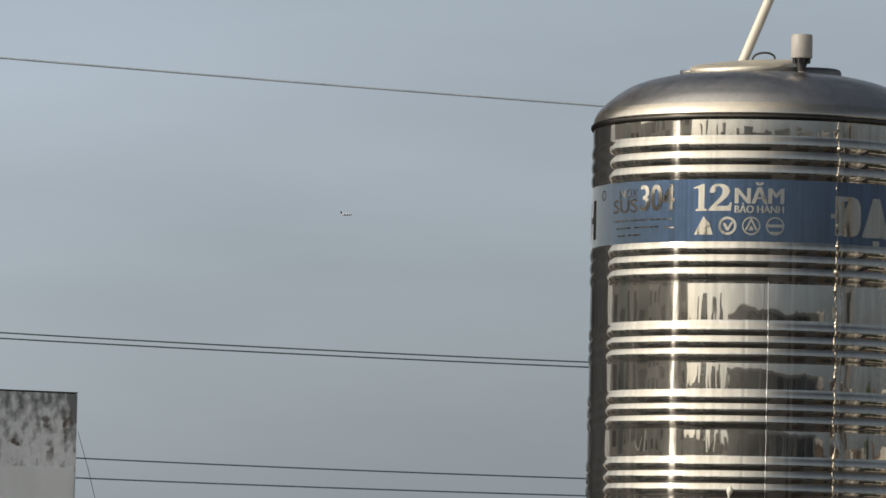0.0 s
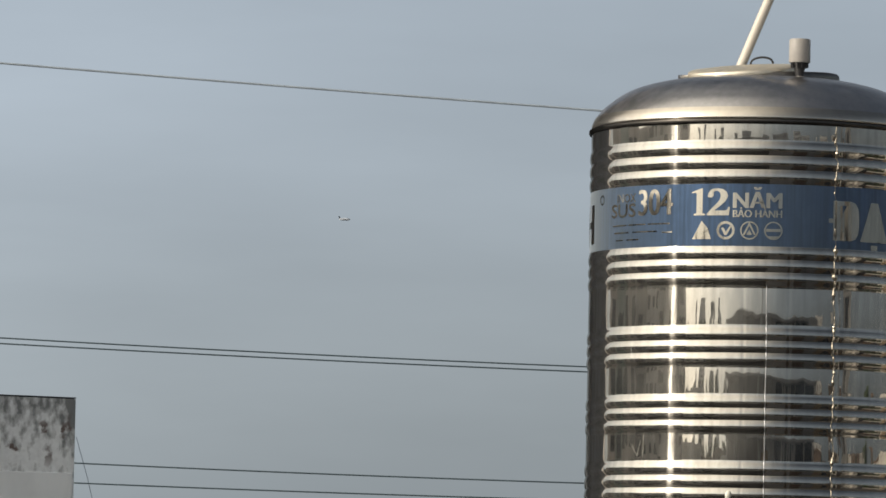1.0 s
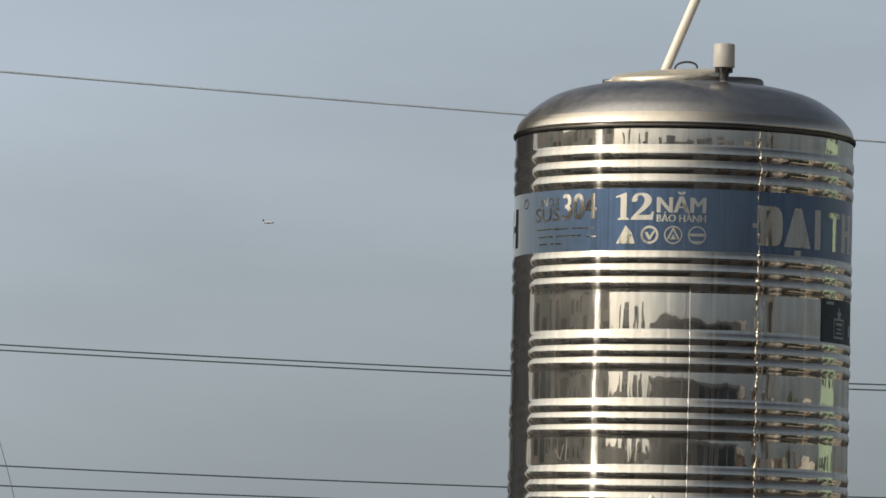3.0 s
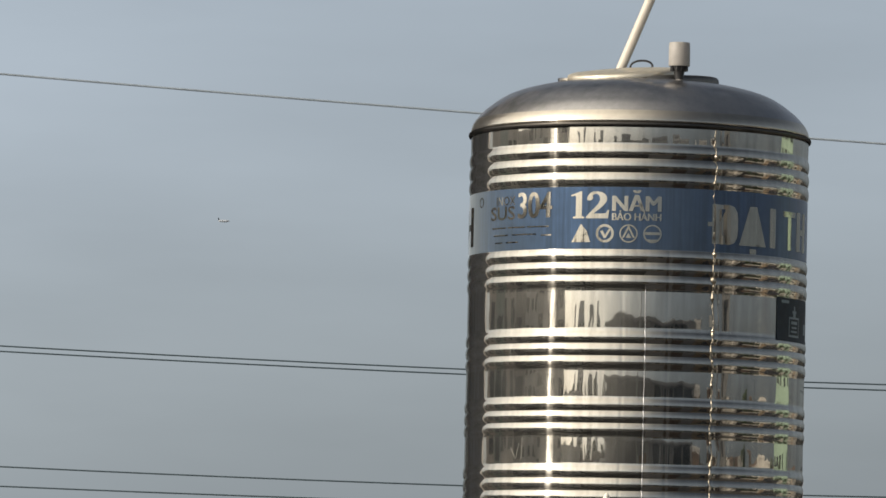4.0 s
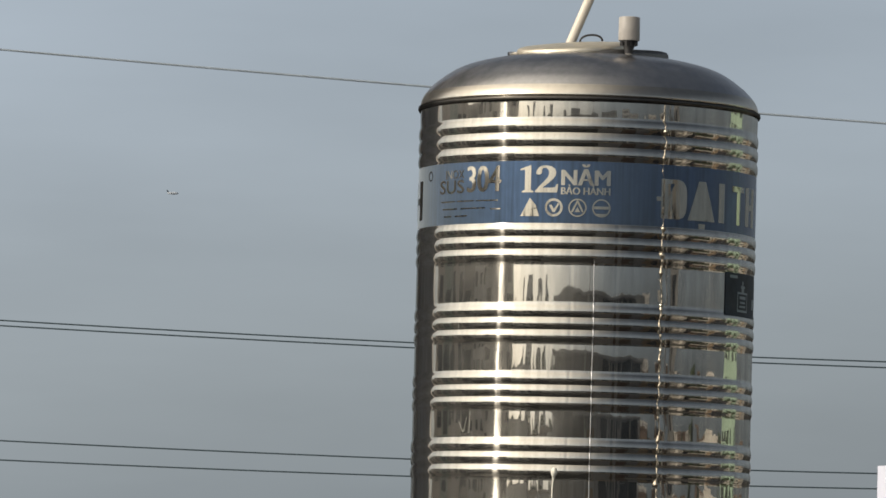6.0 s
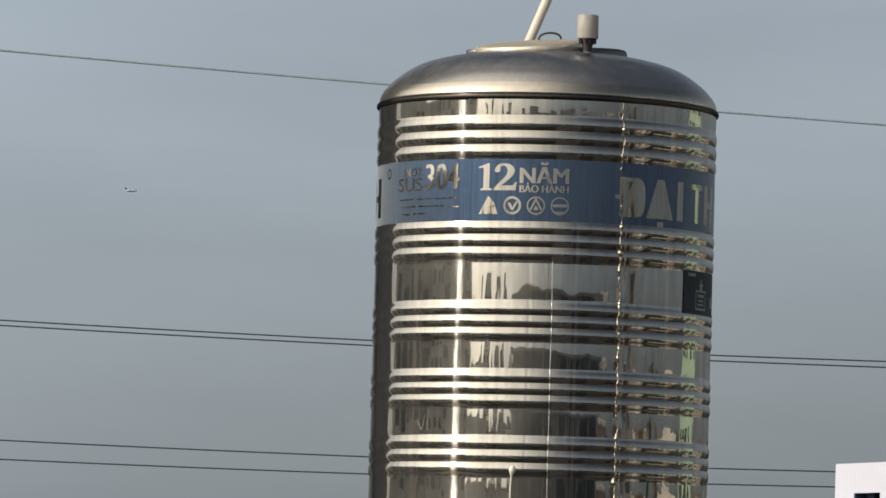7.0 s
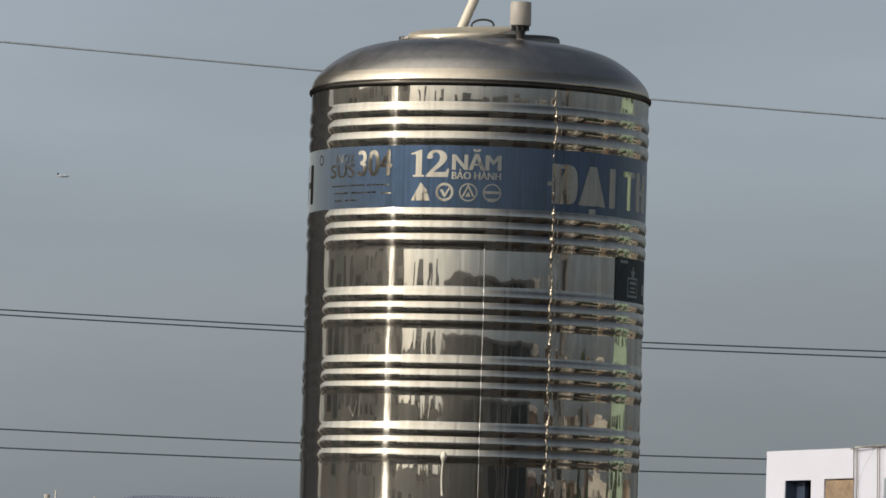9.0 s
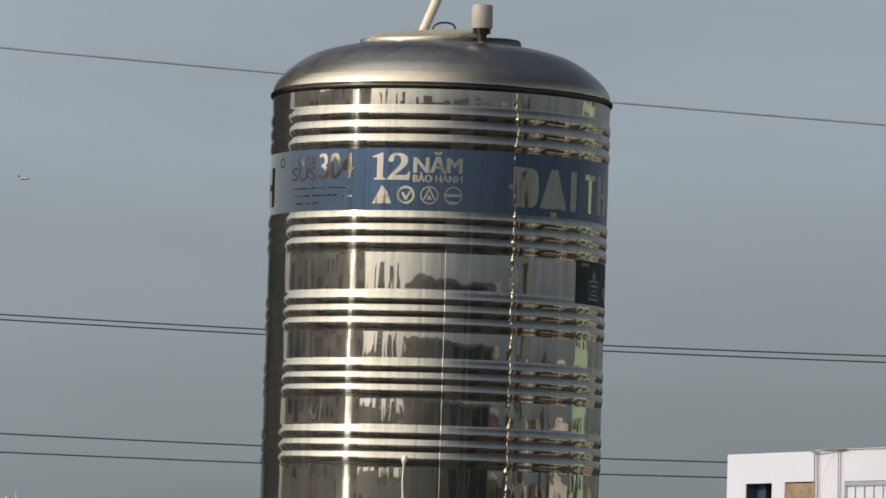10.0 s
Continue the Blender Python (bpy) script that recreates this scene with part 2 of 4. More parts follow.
def weathered_concrete():
    """Grey render, streaked black from the top down, with patches where it has come away from the brick."""
    m = bpy.data.materials.new("weathered_concrete")
    m.use_nodes = True
    n, l = m.node_tree.nodes, m.node_tree.links
    b = n["Principled BSDF"]
    b.inputs["Roughness"].default_value = 0.9
    tc = n.new("ShaderNodeTexCoord")

    def noise_of(scale, detail, stretch):
        mp = n.new("ShaderNodeMapping")
        mp.inputs["Scale"].default_value = stretch
        l.new(tc.outputs["Object"], mp.inputs["Vector"])
        t = n.new("ShaderNodeTexNoise")
        t.inputs["Scale"].default_value, t.inputs["Detail"].default_value = scale, detail
        l.new(mp.outputs[0], t.inputs["Vector"])
        return t.outputs["Fac"]

    def math_of(op, x, y):
        k = n.new("ShaderNodeMath")
        k.operation = op
        for i, v in enumerate((x, y)):
            if isinstance(v, (int, float)):
                k.inputs[i].default_value = v
            else:
                l.new(v, k.inputs[i])
        return k.outputs[0]

    def ramp(v, lo, hi, a=0.0, c=1.0):
        r = n.new("ShaderNodeMapRange")
        r.inputs["From Min"].default_value, r.inputs["From Max"].default_value = lo, hi
        r.inputs["To Min"].default_value, r.inputs["To Max"].default_value = a, c
        l.new(v, r.inputs["Value"])
        return r.outputs[0]

    def blend(f, a, c):
        k = n.new("ShaderNodeMix")
        k.data_type = "RGBA"
        l.new(f, k.inputs["Factor"])
        for key, v in (("A", a), ("B", c)):
            if isinstance(v, tuple):
                k.inputs[key].default_value = (*v, 1)
            else:
                l.new(v, k.inputs[key])
        return k.outputs["Result"]

    sep = n.new("ShaderNodeSeparateXYZ")
    l.new(tc.outputs["Object"], sep.inputs[0])
    z = sep.outputs["Z"]                                  # 0 at the wall's top
    base = blend(ramp(noise_of(2.2, 5, (1, 1, 0.7)), 0.35, 0.65), (0.72, 0.75, 0.78), (0.90, 0.93, 0.95))
    base = blend(ramp(noise_of(40, 4, (1, 1, 1)), 0.3, 0.7, 0.0, 0.25), base, (0.34, 0.34, 0.36))
    streaks = noise_of(30, 8, (1, 1, 0.6))
    corner = math_of("MULTIPLY", ramp(sep.outputs["X"], -0.075, -0.01, 0.0, 0.16), ramp(z, -0.30, -0.14))
    drop = ramp(z, -0.26, 0.0, 0.0, 0.21)
    dirt = ramp(math_of("ADD", math_of("ADD", streaks, corner), drop), 0.54, 0.78, 0.0, 0.85)
    base = blend(dirt, base, (0.115, 0.125, 0.13))
    blot = noise_of(13, 7, (1, 1, 1))
    mid = math_of("MULTIPLY", ramp(z, -0.30, -0.22), ramp(z, -0.05, -0.12))
    bare = math_of("MULTIPLY", ramp(blot, 0.58, 0.64), mid)
    base = blend(bare, base, (0.15, 0.115, 0.11))
    l.new(base, b.inputs["Base Color"])
    bp = n.new("ShaderNodeBump")
    bp.inputs["Strength"].default_value, bp.inputs["Distance"].default_value = 0.5, 0.01
    l.new(blot, bp.inputs["Height"])
    l.new(bp.outputs[0], b.inputs["Normal"])
    return m


M_WEATHER = weathered_concrete()
M_RENDER = material("cement_render", (0.88, 0.91, 0.93), 0.9, 0, 0.12, 3.0, 40, 0.3, stretch=(1, 1, 0.5))
M_STAIN = material("black_algae_stain", (0.06, 0.065, 0.07), 0.9, 0, 0.3, 8, 60, 0.3)


# ------------------------------------------------------------- mesh helpers
def link_mesh(name, bm, mat, parent=None, label="", smooth=True, sharp=35):
    if smooth:
        for f in bm.faces:
            f.smooth = True
        for e in bm.edges:
            if len(e.link_faces) == 2 and e.calc_face_angle(0) > radians(sharp):
                e.smooth = False
    me = bpy.data.meshes.new(name)
    bm.to_mesh(me)
    bm.free()
    me.materials.append(mat)
    ob = new(name, me)
    if parent:
        ob.parent = parent
    if label:
        tagged(ob, label)
    return ob


def part(name, bm, mat, parent, label="", smooth=True, sharp=35):
    return link_mesh(name, bm, mat, parent, label, smooth, sharp)


def empty(name, m, label, category, group="", kind=""):
    ob = new(name)
    ob.matrix_basis = m
    return tagged(ob, label, category, group, kind)


def box(bm, x0, x1, y0, y1, z0, z1, bevel=0.0):
    vs = [bm.verts.new((x, y, z)) for x in (x0, x1) for y in (y0, y1) for z in (z0, z1)]
    for f in ((0, 1, 3, 2), (4, 6, 7, 5), (0, 4, 5, 1), (2, 3, 7, 6), (0, 2, 6, 4), (1, 5, 7, 3)):
        bm.faces.new([vs[i] for i in f])
    if bevel:
        es = list({e for v in vs for e in v.link_edges})
        bmesh.ops.bevel(bm, geom=es, offset=bevel, segments=2, affect="EDGES", profile=0.6)
    return bm


def boxed(*a, bevel=0.0):
    bm = box(bmesh.new(), *a, bevel=bevel)
    bmesh.ops.recalc_face_normals(bm, faces=bm.faces)
    return bm


def lathe(profile, segments=48, close=True, wobble=None):
    """Turns a list of (radius, z) about z."""
    bm = bmesh.new()
    rings = []
    for r, z in profile:
        if r < 1e-6:
            rings.append([bm.verts.new((0, 0, z))])
            continue
        ring = []
        for i in range(segments):
            a = 2 * math.pi * i / segments
            q = r + (wobble(a, z) if wobble else 0)
            ring.append(bm.verts.new((q * math.cos(a), q * math.sin(a), z)))
        rings.append(ring)
    for a, b in zip(rings, rings[1:]):
        for i in range(segments):
            j = (i + 1) % segments
            if len(a) == 1:
                bm.faces.new((a[0], b[i], b[j]))
            elif len(b) == 1:
                bm.faces.new((a[i], b[0], a[j]))
            else:
                bm.faces.new((a[i], b[i], b[j], a[j]))
    bmesh.ops.recalc_face_normals(bm, faces=bm.faces)
    return bm


def tube(points, radius, segments=8, radii=None):
    """A round bar along points."""
    bm = bmesh.new()
    pts = [Vector(p) for p in points]
    rings = []
    for i, p in enumerate(pts):
        d = (pts[min(i + 1, len(pts) - 1)] - pts[max(i - 1, 0)]).normalized()
        up = Vector((0, 0, 1)) if abs(d.z) < 0.9 else Vector((0, 1, 0))
        s = d.cross(up).normalized()
        u = s.cross(d)
        r = radii[i] if radii else radius
        rings.append([bm.verts.new(p + r * (math.cos(a) * s + math.sin(a) * u)) for a in (2 * math.pi * k / segments for k in range(segments))])
    for a, b in zip(rings, rings[1:]):
        for i in range(segments):
            j = (i + 1) % segments
            bm.faces.new((a[i], b[i], b[j], a[j]))
    bm.faces.new(rings[0])
    bm.faces.new(rings[-1][::-1])
    bmesh.ops.recalc_face_normals(bm, faces=bm.faces)
    return bm


# ------------------------------------------------------------- ground and roofs under things
GROUND = -10.0
bm = bmesh.new()
bmesh.ops.create_grid(bm, x_segments=40, y_segments=40, size=4900)
ground = link_mesh("ground", bm, M_GROUND, smooth=False)
ground.location = (0, 0, GROUND)
tagged(ground, "dark dusty ground of the town far below the roofs", "ground", kind="structure")

TX, TY = 0.0, 16.4          # the tank's axis
ROOF_Z = 0.95
bm = boxed(-2.6, 3.2, 14.6, 22.0, GROUND, ROOF_Z, bevel=0.03)
ob = link_mesh("tank_house", bm, M_CONC)
tagged(ob, "grey concrete flat-roofed house that carries the tank", "house")
bm = boxed(-8, 18, -6.5, 3.0, GROUND, 0.0, bevel=0.03)
ob = link_mesh("roof_terrace", bm, M_CONC)
tagged(ob, "grey concrete roof terrace of a house", "roof terrace")
for x0, x1, mat in ((1.4, 5.7, M_GREYWALL), (5.9, 8.0, M_TILE), (8.2, 11.2, M_SHADE), (11.4, 17.8, M_TAN)):      # bays of its street front
    part("facade_panel", boxed(x0, x1, 3.002, 3.10, GROUND, -0.06), mat, ob, smooth=False)

# ------------------------------------------------------------- the water tank
R = 0.470
BASE_Z, RIM_Z = 1.797, 2.933
tank = empty("water_tank", pose(TX, TY, BASE_Z), "tall polished stainless steel water tank with ribbed sides and blue band", "water tank")
BEADS = [(2.8747, 2.7600), (2.5888, 2.4845), (2.3679, 2.2668), (2.1841, 2.0846), (2.0035, 1.8996)]
PANELS = [(2.9330, 2.8747, 0.020), (2.7600, 2.5888, 0.0), (2.4845, 2.3679, 0.0), (2.2668, 2.1841, 0.0), (2.0846, 2.0035, 0.0), (1.8996, 1.7970, 0.0)]
BEAD_TILT, PANEL_TILT = math.tan(radians(21)), math.tan(radians(0.75))


def shell_profile():
    """(radius, z, in a panel or not) from the top down: three half-round beads between slightly barrelled panels."""
    rows = []
    for k in range(6):
        top, low, lean = PANELS[k]
        sag = (top - low) * PANEL_TILT / 4
        for i in range(13):
            s = i / 12
            rows.append((R + 4 * sag * s * (1 - s) + lean * (top - low) * (1 - s), top + (low - top) * s))
        if k < 5:
            t, b = BEADS[k]
            pitch = (t - b) / 3
            h = pitch * BEAD_TILT / 4
            for j in range(3):
                for i in range(1, 14):
                    s = i / 14
                    rows.append((R + 4 * h * s * (1 - s), t - pitch * (j + s)))
                if j < 2:
                    rows.append((R, t - pitch * (j + 1)))
    return rows


PROFILE = shell_profile()
PZ = np.array([z for _, z in PROFILE][::-1])
PR = np.array([r for r, _ in PROFILE][::-1])


def radius_at(z):
    return float(np.interp(z, PZ, PR))


def ripple(a, z):
    """Unevenness of the rolled sheet: upright waves, a few dents."""
    c, s = math.cos(a), math.sin(a)
    w = 0.00030 * noise.noise((c * 7, s * 7, z * 1.3)) + 0.00014 * noise.noise((c * 26, s * 26, z * 3.0 + 9))
    w += 0.00020 * noise.noise((c * 9 + 4, s * 9, z * 16)) + 0.00005 * noise.noise((c * 55, s * 55, z * 22 + 5))
    if z < 2.587:       # upright creases under the band
        for place in (-4.6, 10.6):
            d = math.degrees((a + math.pi / 2 + math.pi) % (2 * math.pi) - math.pi) - place - 0.4 * noise.noise((place, 0, z * 6))
            w -= 0.00035 * math.exp(-(d / 0.5) ** 2)
    # the puckered lap beside the weld
    d = math.degrees((a + math.pi / 2 + math.pi) % (2 * math.pi) - math.pi) - 26.0 - 0.9 * noise.noise((0, 3, z * 14))
    if abs(d) < 5:
        w += 0.0010 * (1 + 0.8 * noise.noise((2, 8, z * 38))) * math.exp(-(d / 1.0) ** 2) - 0.0016 * (1 + 0.7 * noise.noise((7, 8, z * 17))) * math.exp(-((d - 2.2) / 1.0) ** 2)
    return w


shell = part("shell", lathe([(r, z - BASE_Z) for r, z in PROFILE], 960, wobble=lambda a, z: ripple(a, z + BASE_Z)), M_STEEL, tank, "mirror-bright ribbed steel shell", sharp=22)
shell.data.materials.append(M_BEAD)
for face in shell.data.polygons:
    if any(low < face.center.z + BASE_Z < top for top, low in BEADS):
        face.material_index = 1


def on_shell(theta, z, lift):
    """theta: degrees to the right of the side that faces the street; z in the world."""
    a = radians(theta) - math.pi / 2
    r = radius_at(z) + ripple(a % (2 * math.pi), z) + lift
    return (r * math.cos(a), r * math.sin(a), z - BASE_Z)


def wrap(bm, theta, z0, lift, step=0.006):
    """Bends a flat drawing (x along the band, y up, in metres) round the shell."""
    xs = [v.co.x for v in bm.verts]
    x = math.floor(min(xs) / step) * step
    while x < max(xs):
        x += step
        bmesh.ops.bisect_plane(bm, geom=bm.verts[:] + bm.edges[:] + bm.faces[:], plane_co=(x, 0, 0), plane_no=(1, 0, 0))
    for v in bm.verts:
        v.co = on_shell(theta + math.degrees(v.co.x / R), z0 + v.co.y, lift)
    bmesh.ops.recalc_face_normals(bm, faces=bm.faces)
    for f in bm.faces:
        if f.normal.dot(Vector((f.calc_center_median().x, f.calc_center_median().y, 0))) < 0:
            f.normal_flip()
    return bm


def sheet(theta0, theta1, z0, z1, lift, nz=10):
    bm = bmesh.new()
    nt = max(2, int((theta1 - theta0) / 0.8))
    grid = [[bm.verts.new(on_shell(theta0 + (theta1 - theta0) * i / nt, z0 + (z1 - z0) * j / nz, lift)) for j in range(nz + 1)] for i in range(nt + 1)]
    for i in range(nt):
        for j in range(nz):
            bm.faces.new((grid[i][j], grid[i + 1][j], grid[i + 1][j + 1], grid[i][j + 1]))
    return bm


def polygon(*outlines):
    bm = bmesh.new()
    for o in outlines:
        bm.faces.new([bm.verts.new((x, y, 0)) for x, y in o])
    bmesh.ops.triangulate(bm, faces=bm.faces)
    return bm


def rect(x0, x1, y0, y1):
    return [(x0, y0), (x1, y0), (x1, y1), (x0, y1)]


def ring2d(cx, cy, r0, r1, n=28):
    bm = bmesh.new()
    a = [bm.verts.new((cx + r0 * math.cos(2 * math.pi * i / n), cy + r0 * math.sin(2 * math.pi * i / n), 0)) for i in range(n)]
    b = [bm.verts.new((cx + r1 * math.cos(2 * math.pi * i / n), cy + r1 * math.sin(2 * math.pi * i / n), 0)) for i in range(n)]
    for i in range(n):
        j = (i + 1) % n
        bm.faces.new((a[i], b[i], b[j], a[j]))
    return bm


def lettering(text, width, height, bold=0.0):
    """Flat mesh of a word, fitted to width and height, lower left at 0, 0."""
    cu = bpy.data.curves.new("word", "FONT")
    cu.body, cu.offset, cu.resolution_u = text, bold, 4
    ob = new("word", cu)
    dg = bpy.context.evaluated_depsgraph_get()
    me = bpy.data.meshes.new_from_object(ob.evaluated_get(dg))
    bm = bmesh.new()
    bm.from_mesh(me)
    bpy.data.objects.remove(ob)
    bpy.data.meshes.remove(me)
    bmesh.ops.remove_doubles(bm, verts=bm.verts, dist=1e-5)
    xs, ys = [v.co.x for v in bm.verts], [v.co.y for v in bm.verts]
    for v in bm.verts:
        v.co = ((v.co.x - min(xs)) / (max(xs) - min(xs)) * width, (v.co.y - min(ys)) / (max(ys) - min(ys)) * height, 0)
    return bm


BAND_T, BAND_B = 2.7585, 2.5895


def band_z(f):
    return BAND_T + (BAND_B - BAND_T) * f


band = part("band", sheet(-180, 180, BAND_B, BAND_T, 0.0006), M_FILM, tank, "blue printed film band")
LIFT = 0.0014


def word(text, t0, t1, f0, f1, bold=0.0, thick=0.0):
    """thick: a second, slightly shifted layer that fattens the strokes."""
    w = radians(t1 - t0) * R
    bm = wrap(lettering(text, w - thick, band_z(f0) - band_z(f1), bold), t0, band_z(f1), LIFT)
    if thick:
        for k in (1, 2):
            over = wrap(lettering(text, w - thick, band_z(f0) - band_z(f1), bold), t0 + math.degrees(thick * k / 2 / R), band_z(f1), LIFT + 0.0002 * k)
            spare = bpy.data.meshes.new("spare")
            over.to_mesh(spare)
            over.free()
            bm.from_mesh(spare)
            bpy.data.meshes.remove(spare)
    return part("lettering", bm, M_LETTER, band, "bare silver lettering", smooth=False)


def shape(bm, theta, f, name="emblem"):
    return part(name, wrap(bm, theta, band_z(f), LIFT), M_LETTER, band, "bare silver shape", smooth=False)


word("INOX", -55.5, -45.6, 0.12, 0.26)
word("SUS", -58.9, -45.6, 0.28, 0.50, 0.01)
word("304", -44.3, -29.8, 0.07, 0.49, 0.0, 0.005)
FIG_H = band_z(0.075) - band_z(0.51)
ONE = [(0.15, 0), (0.97, 0), (0.97, 0.05), (0.78, 0.09), (0.78, 1.0), (0.68, 1.0), (0.0, 0.87), (0.0, 0.82), (0.30, 0.84), (0.35, 0.79), (0.35, 0.09), (0.15, 0.05)]
TWO = [(0.03, 0.70), (0.06, 0.83), (0.16, 0.94), (0.30, 0.995), (0.48, 1.0), (0.68, 0.97), (0.82, 0.88), (0.88, 0.75), (0.85, 0.62), (0.74, 0.49), (0.55, 0.34), (0.36, 0.21),
       (0.32, 0.18), (0.72, 0.18), (0.84, 0.20), (0.90, 0.31), (0.97, 0.31), (0.93, 0.0), (0.0, 0.0), (0.0, 0.06), (0.22, 0.27), (0.42, 0.45), (0.54, 0.58), (0.58, 0.72),
       (0.55, 0.84), (0.45, 0.91), (0.34, 0.90), (0.27, 0.84), (0.29, 0.76), (0.26, 0.69), (0.16, 0.66), (0.07, 0.67)]
for outline, t0, t1 in ((ONE, -22.8, -17.9), (TWO, -17.5, -9.4)):      # the figures 1 and 2, with serifs
    w = radians(t1 - t0) * R
    shape(polygon([(x * w, y * FIG_H) for x, y in outline]), t0, 0.51, "lettering")
word("N\u0102M", -8.7, 7.7, 0.05, 0.39, 0.0, 0.005)
word("B\u1ea2O H\u00c0NH", -8.7, 7.7, 0.38, 0.54, 0.0, 0.0022)
# lines of small print that cannot be read
for k, (t0, t1, f0) in enumerate([(-58, -50, 0.60), (-49, -41, 0.60), (-40, -31, 0.60), (-57, -49, 0.72), (-47, -36, 0.72), (-34, -30, 0.74), (-56, -52, 0.84), (-50, -44, 0.84)]):
    shape(polygon(rect(0, radians(t1 - t0) * R, 0, 0.0035)), t0, f0 + 0.04, "print_line")
# four round and three-cornered marks
bm = polygon([(-0.027, -0.024), (0.027, -0.024), (0.021, -0.006), (-0.012, -0.010), (0.019, 0.004), (0.0, 0.026)])
shape(bm, -19.2, 0.75)
bm = ring2d(0, 0, 0.018, 0.025)
bm2 = polygon([(-0.013, 0.006), (-0.003, -0.013), (0.003, -0.013), (0.017, 0.012), (0.011, 0.012), (0.001, -0.004), (-0.006, 0.008)])
bmt = bpy.data.meshes.new("tmp")
bm2.to_mesh(bmt)
bm.from_mesh(bmt)
shape(bm, -11.0, 0.75)
bm = ring2d(0, 0, 0.021, 0.025)
bm2 = polygon([(-0.018, -0.012), (-0.012, -0.012), (0.0, 0.012), (0.012, -0.012), (0.018, -0.012), (0.001, 0.022), (-0.001, 0.022)], [(-0.008, -0.012), (0.008, -0.012), (0.0, 0.002)])
bm2.to_mesh(bmt)
bm.from_mesh(bmt)
shape(bm, -3.1, 0.75)
bm = ring2d(0, 0, 0.021, 0.025)
bm2 = polygon(rect(-0.020, 0.020, -0.003, 0.005), [(-0.017, -0.015), (0.017, -0.015), (0.010, -0.021), (-0.010, -0.021)])
bm2.to_mesh(bmt)
bm.from_mesh(bmt)
shape(bm, 4.8, 0.75)
bpy.data.meshes.remove(bmt)
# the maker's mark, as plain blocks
H0 = (BAND_T - BAND_B) * 0.64


def mark(theta):
    def block(t0, t1, pts):
        w = radians(t1 - t0) * R
        shape(polygon(*[[(x * w, y * H0) for x, y in o] for o in pts]), theta + t0, 0.87, "mark_block")
    block(0.0, 11.6, [[(0.14, 0), (0.72, 0), (0.88, 0.05), (0.97, 0.18), (1.0, 0.35), (1.0, 0.65), (0.97, 0.82), (0.88, 0.95), (0.72, 1), (0.64, 1), (0.64, 0.12), (0.14, 0.12)],
                       rect(0.14, 0.45, 0.125, 0.88), [(0.14, 0.885), (0.635, 0.885), (0.635, 1), (0.14, 1)], rect(0, 0.138, 0.44, 0.55)])
    block(12.1, 24.3, [[(0, 0), (0.26, 0), (0.33, 0.2), (0.67, 0.2), (0.74, 0), (1, 0), (0.63, 1), (0.37, 1)], rect(0.38, 0.62, -0.2, -0.07)])
    block(26.3, 29.4, [rect(0, 1, 0, 1)])
    block(34.1, 42.7, [rect(0.36, 0.64, 0, 0.98), rect(0.0, 1.0, 0.84, 0.985)])
    block(44.3, 47.8, [rect(0, 1, 0, 1)])
    block(50.5, 54.0, [rect(0, 1, 0, 1)])
    block(47.85, 50.45, [rect(0, 1, 0.42, 0.58)])


mark(23.6)
shape(polygon(rect(0, 0.034, 0, H0)), -90, 0.87, "mark_block")
shape(polygon(rect(0, 0.034, 0, H0)), -79, 0.87, "mark_block")
shape(polygon(rect(0, 0.055, 0.42 * H0, 0.58 * H0)), -85.7, 0.87, "mark_block")
shape(ring2d(0, 0, 0.011, 0.014, 20), -66.5, 0.18)

# the small dark sticker on the side
STK0, STK1, STZ0, STZ1 = 54.6, 84.0, 2.362, 2.481
sticker = part("sticker", sheet(STK0, STK1, STZ0, STZ1, 0.0016), M_NAVY, tank, "dark navy sticker with a pale pictogram")
for name, t, z, pts in (
        ("pictogram", 67.0, 2.374, [rect(-0.036, 0.036, 0.0, 0.006), rect(-0.036, -0.032, 0.006, 0.05), rect(0.032, 0.036, 0.006, 0.05), rect(-0.036, 0.036, 0.05, 0.055),
                             rect(-0.022, 0.022, 0.036, 0.044), rect(-0.018, 0.018, 0.024, 0.029), rect(-0.022, 0.022, 0.013, 0.018), rect(-0.009, 0.009, 0.055, 0.07), rect(-0.014, 0.014, 0.066, 0.073), rect(-0.004, 0.004, 0.073, 0.085)]),
        ("print_line", 60.0, 2.466, [rect(-0.022, 0.02, 0.0, 0.008)]),
        ("print_line", 79.0, 2.385, [rect(-0.01, 0.012, 0.0, 0.03)])):
    part(name, wrap(polygon(*pts), t, z, 0.0024), M_PRINT, sticker, smooth=False)

# upright weld
pts, rad = [], []
z_top, z_low = RIM_Z - 0.004, BASE_Z + 0.006
count = int((z_top - z_low) * 330)
for i in range(count):
    z = z_top + (z_low - z_top) * i / (count - 1)
    under_film = BAND_B < z < BAND_T
    pts.append(on_shell(26.0 + 0.95 * noise.noise((0, 3, z * 14)) + 0.35 * noise.noise((9, 3, z * 70)), z, -0.0004 if under_film else 0.0002))
    lump = max(0.0, noise.noise((5, 1, z * 42)) + 0.35 * noise.noise((3, 4, z * 110)))
    rad.append(0.0012 + (0.0045 if under_film else 0.0105) * lump)
part("weld_seam", tube(pts, 0.003, 8, rad), M_WELD, tank, "bright lumpy upright weld seam")

# a fine upright fold below the band
pts = [on_shell(3.0 + 0.25 * noise.noise((4, 2, z * 5)), z, -0.0025) for z in (BAND_B - 0.10 - (BAND_B - BASE_Z - 0.11) * i / 120 for i in range(121))]
part("fold_line", tube(pts, 0.003, 8), M_DOME, tank, "fine pale upright fold in the steel")

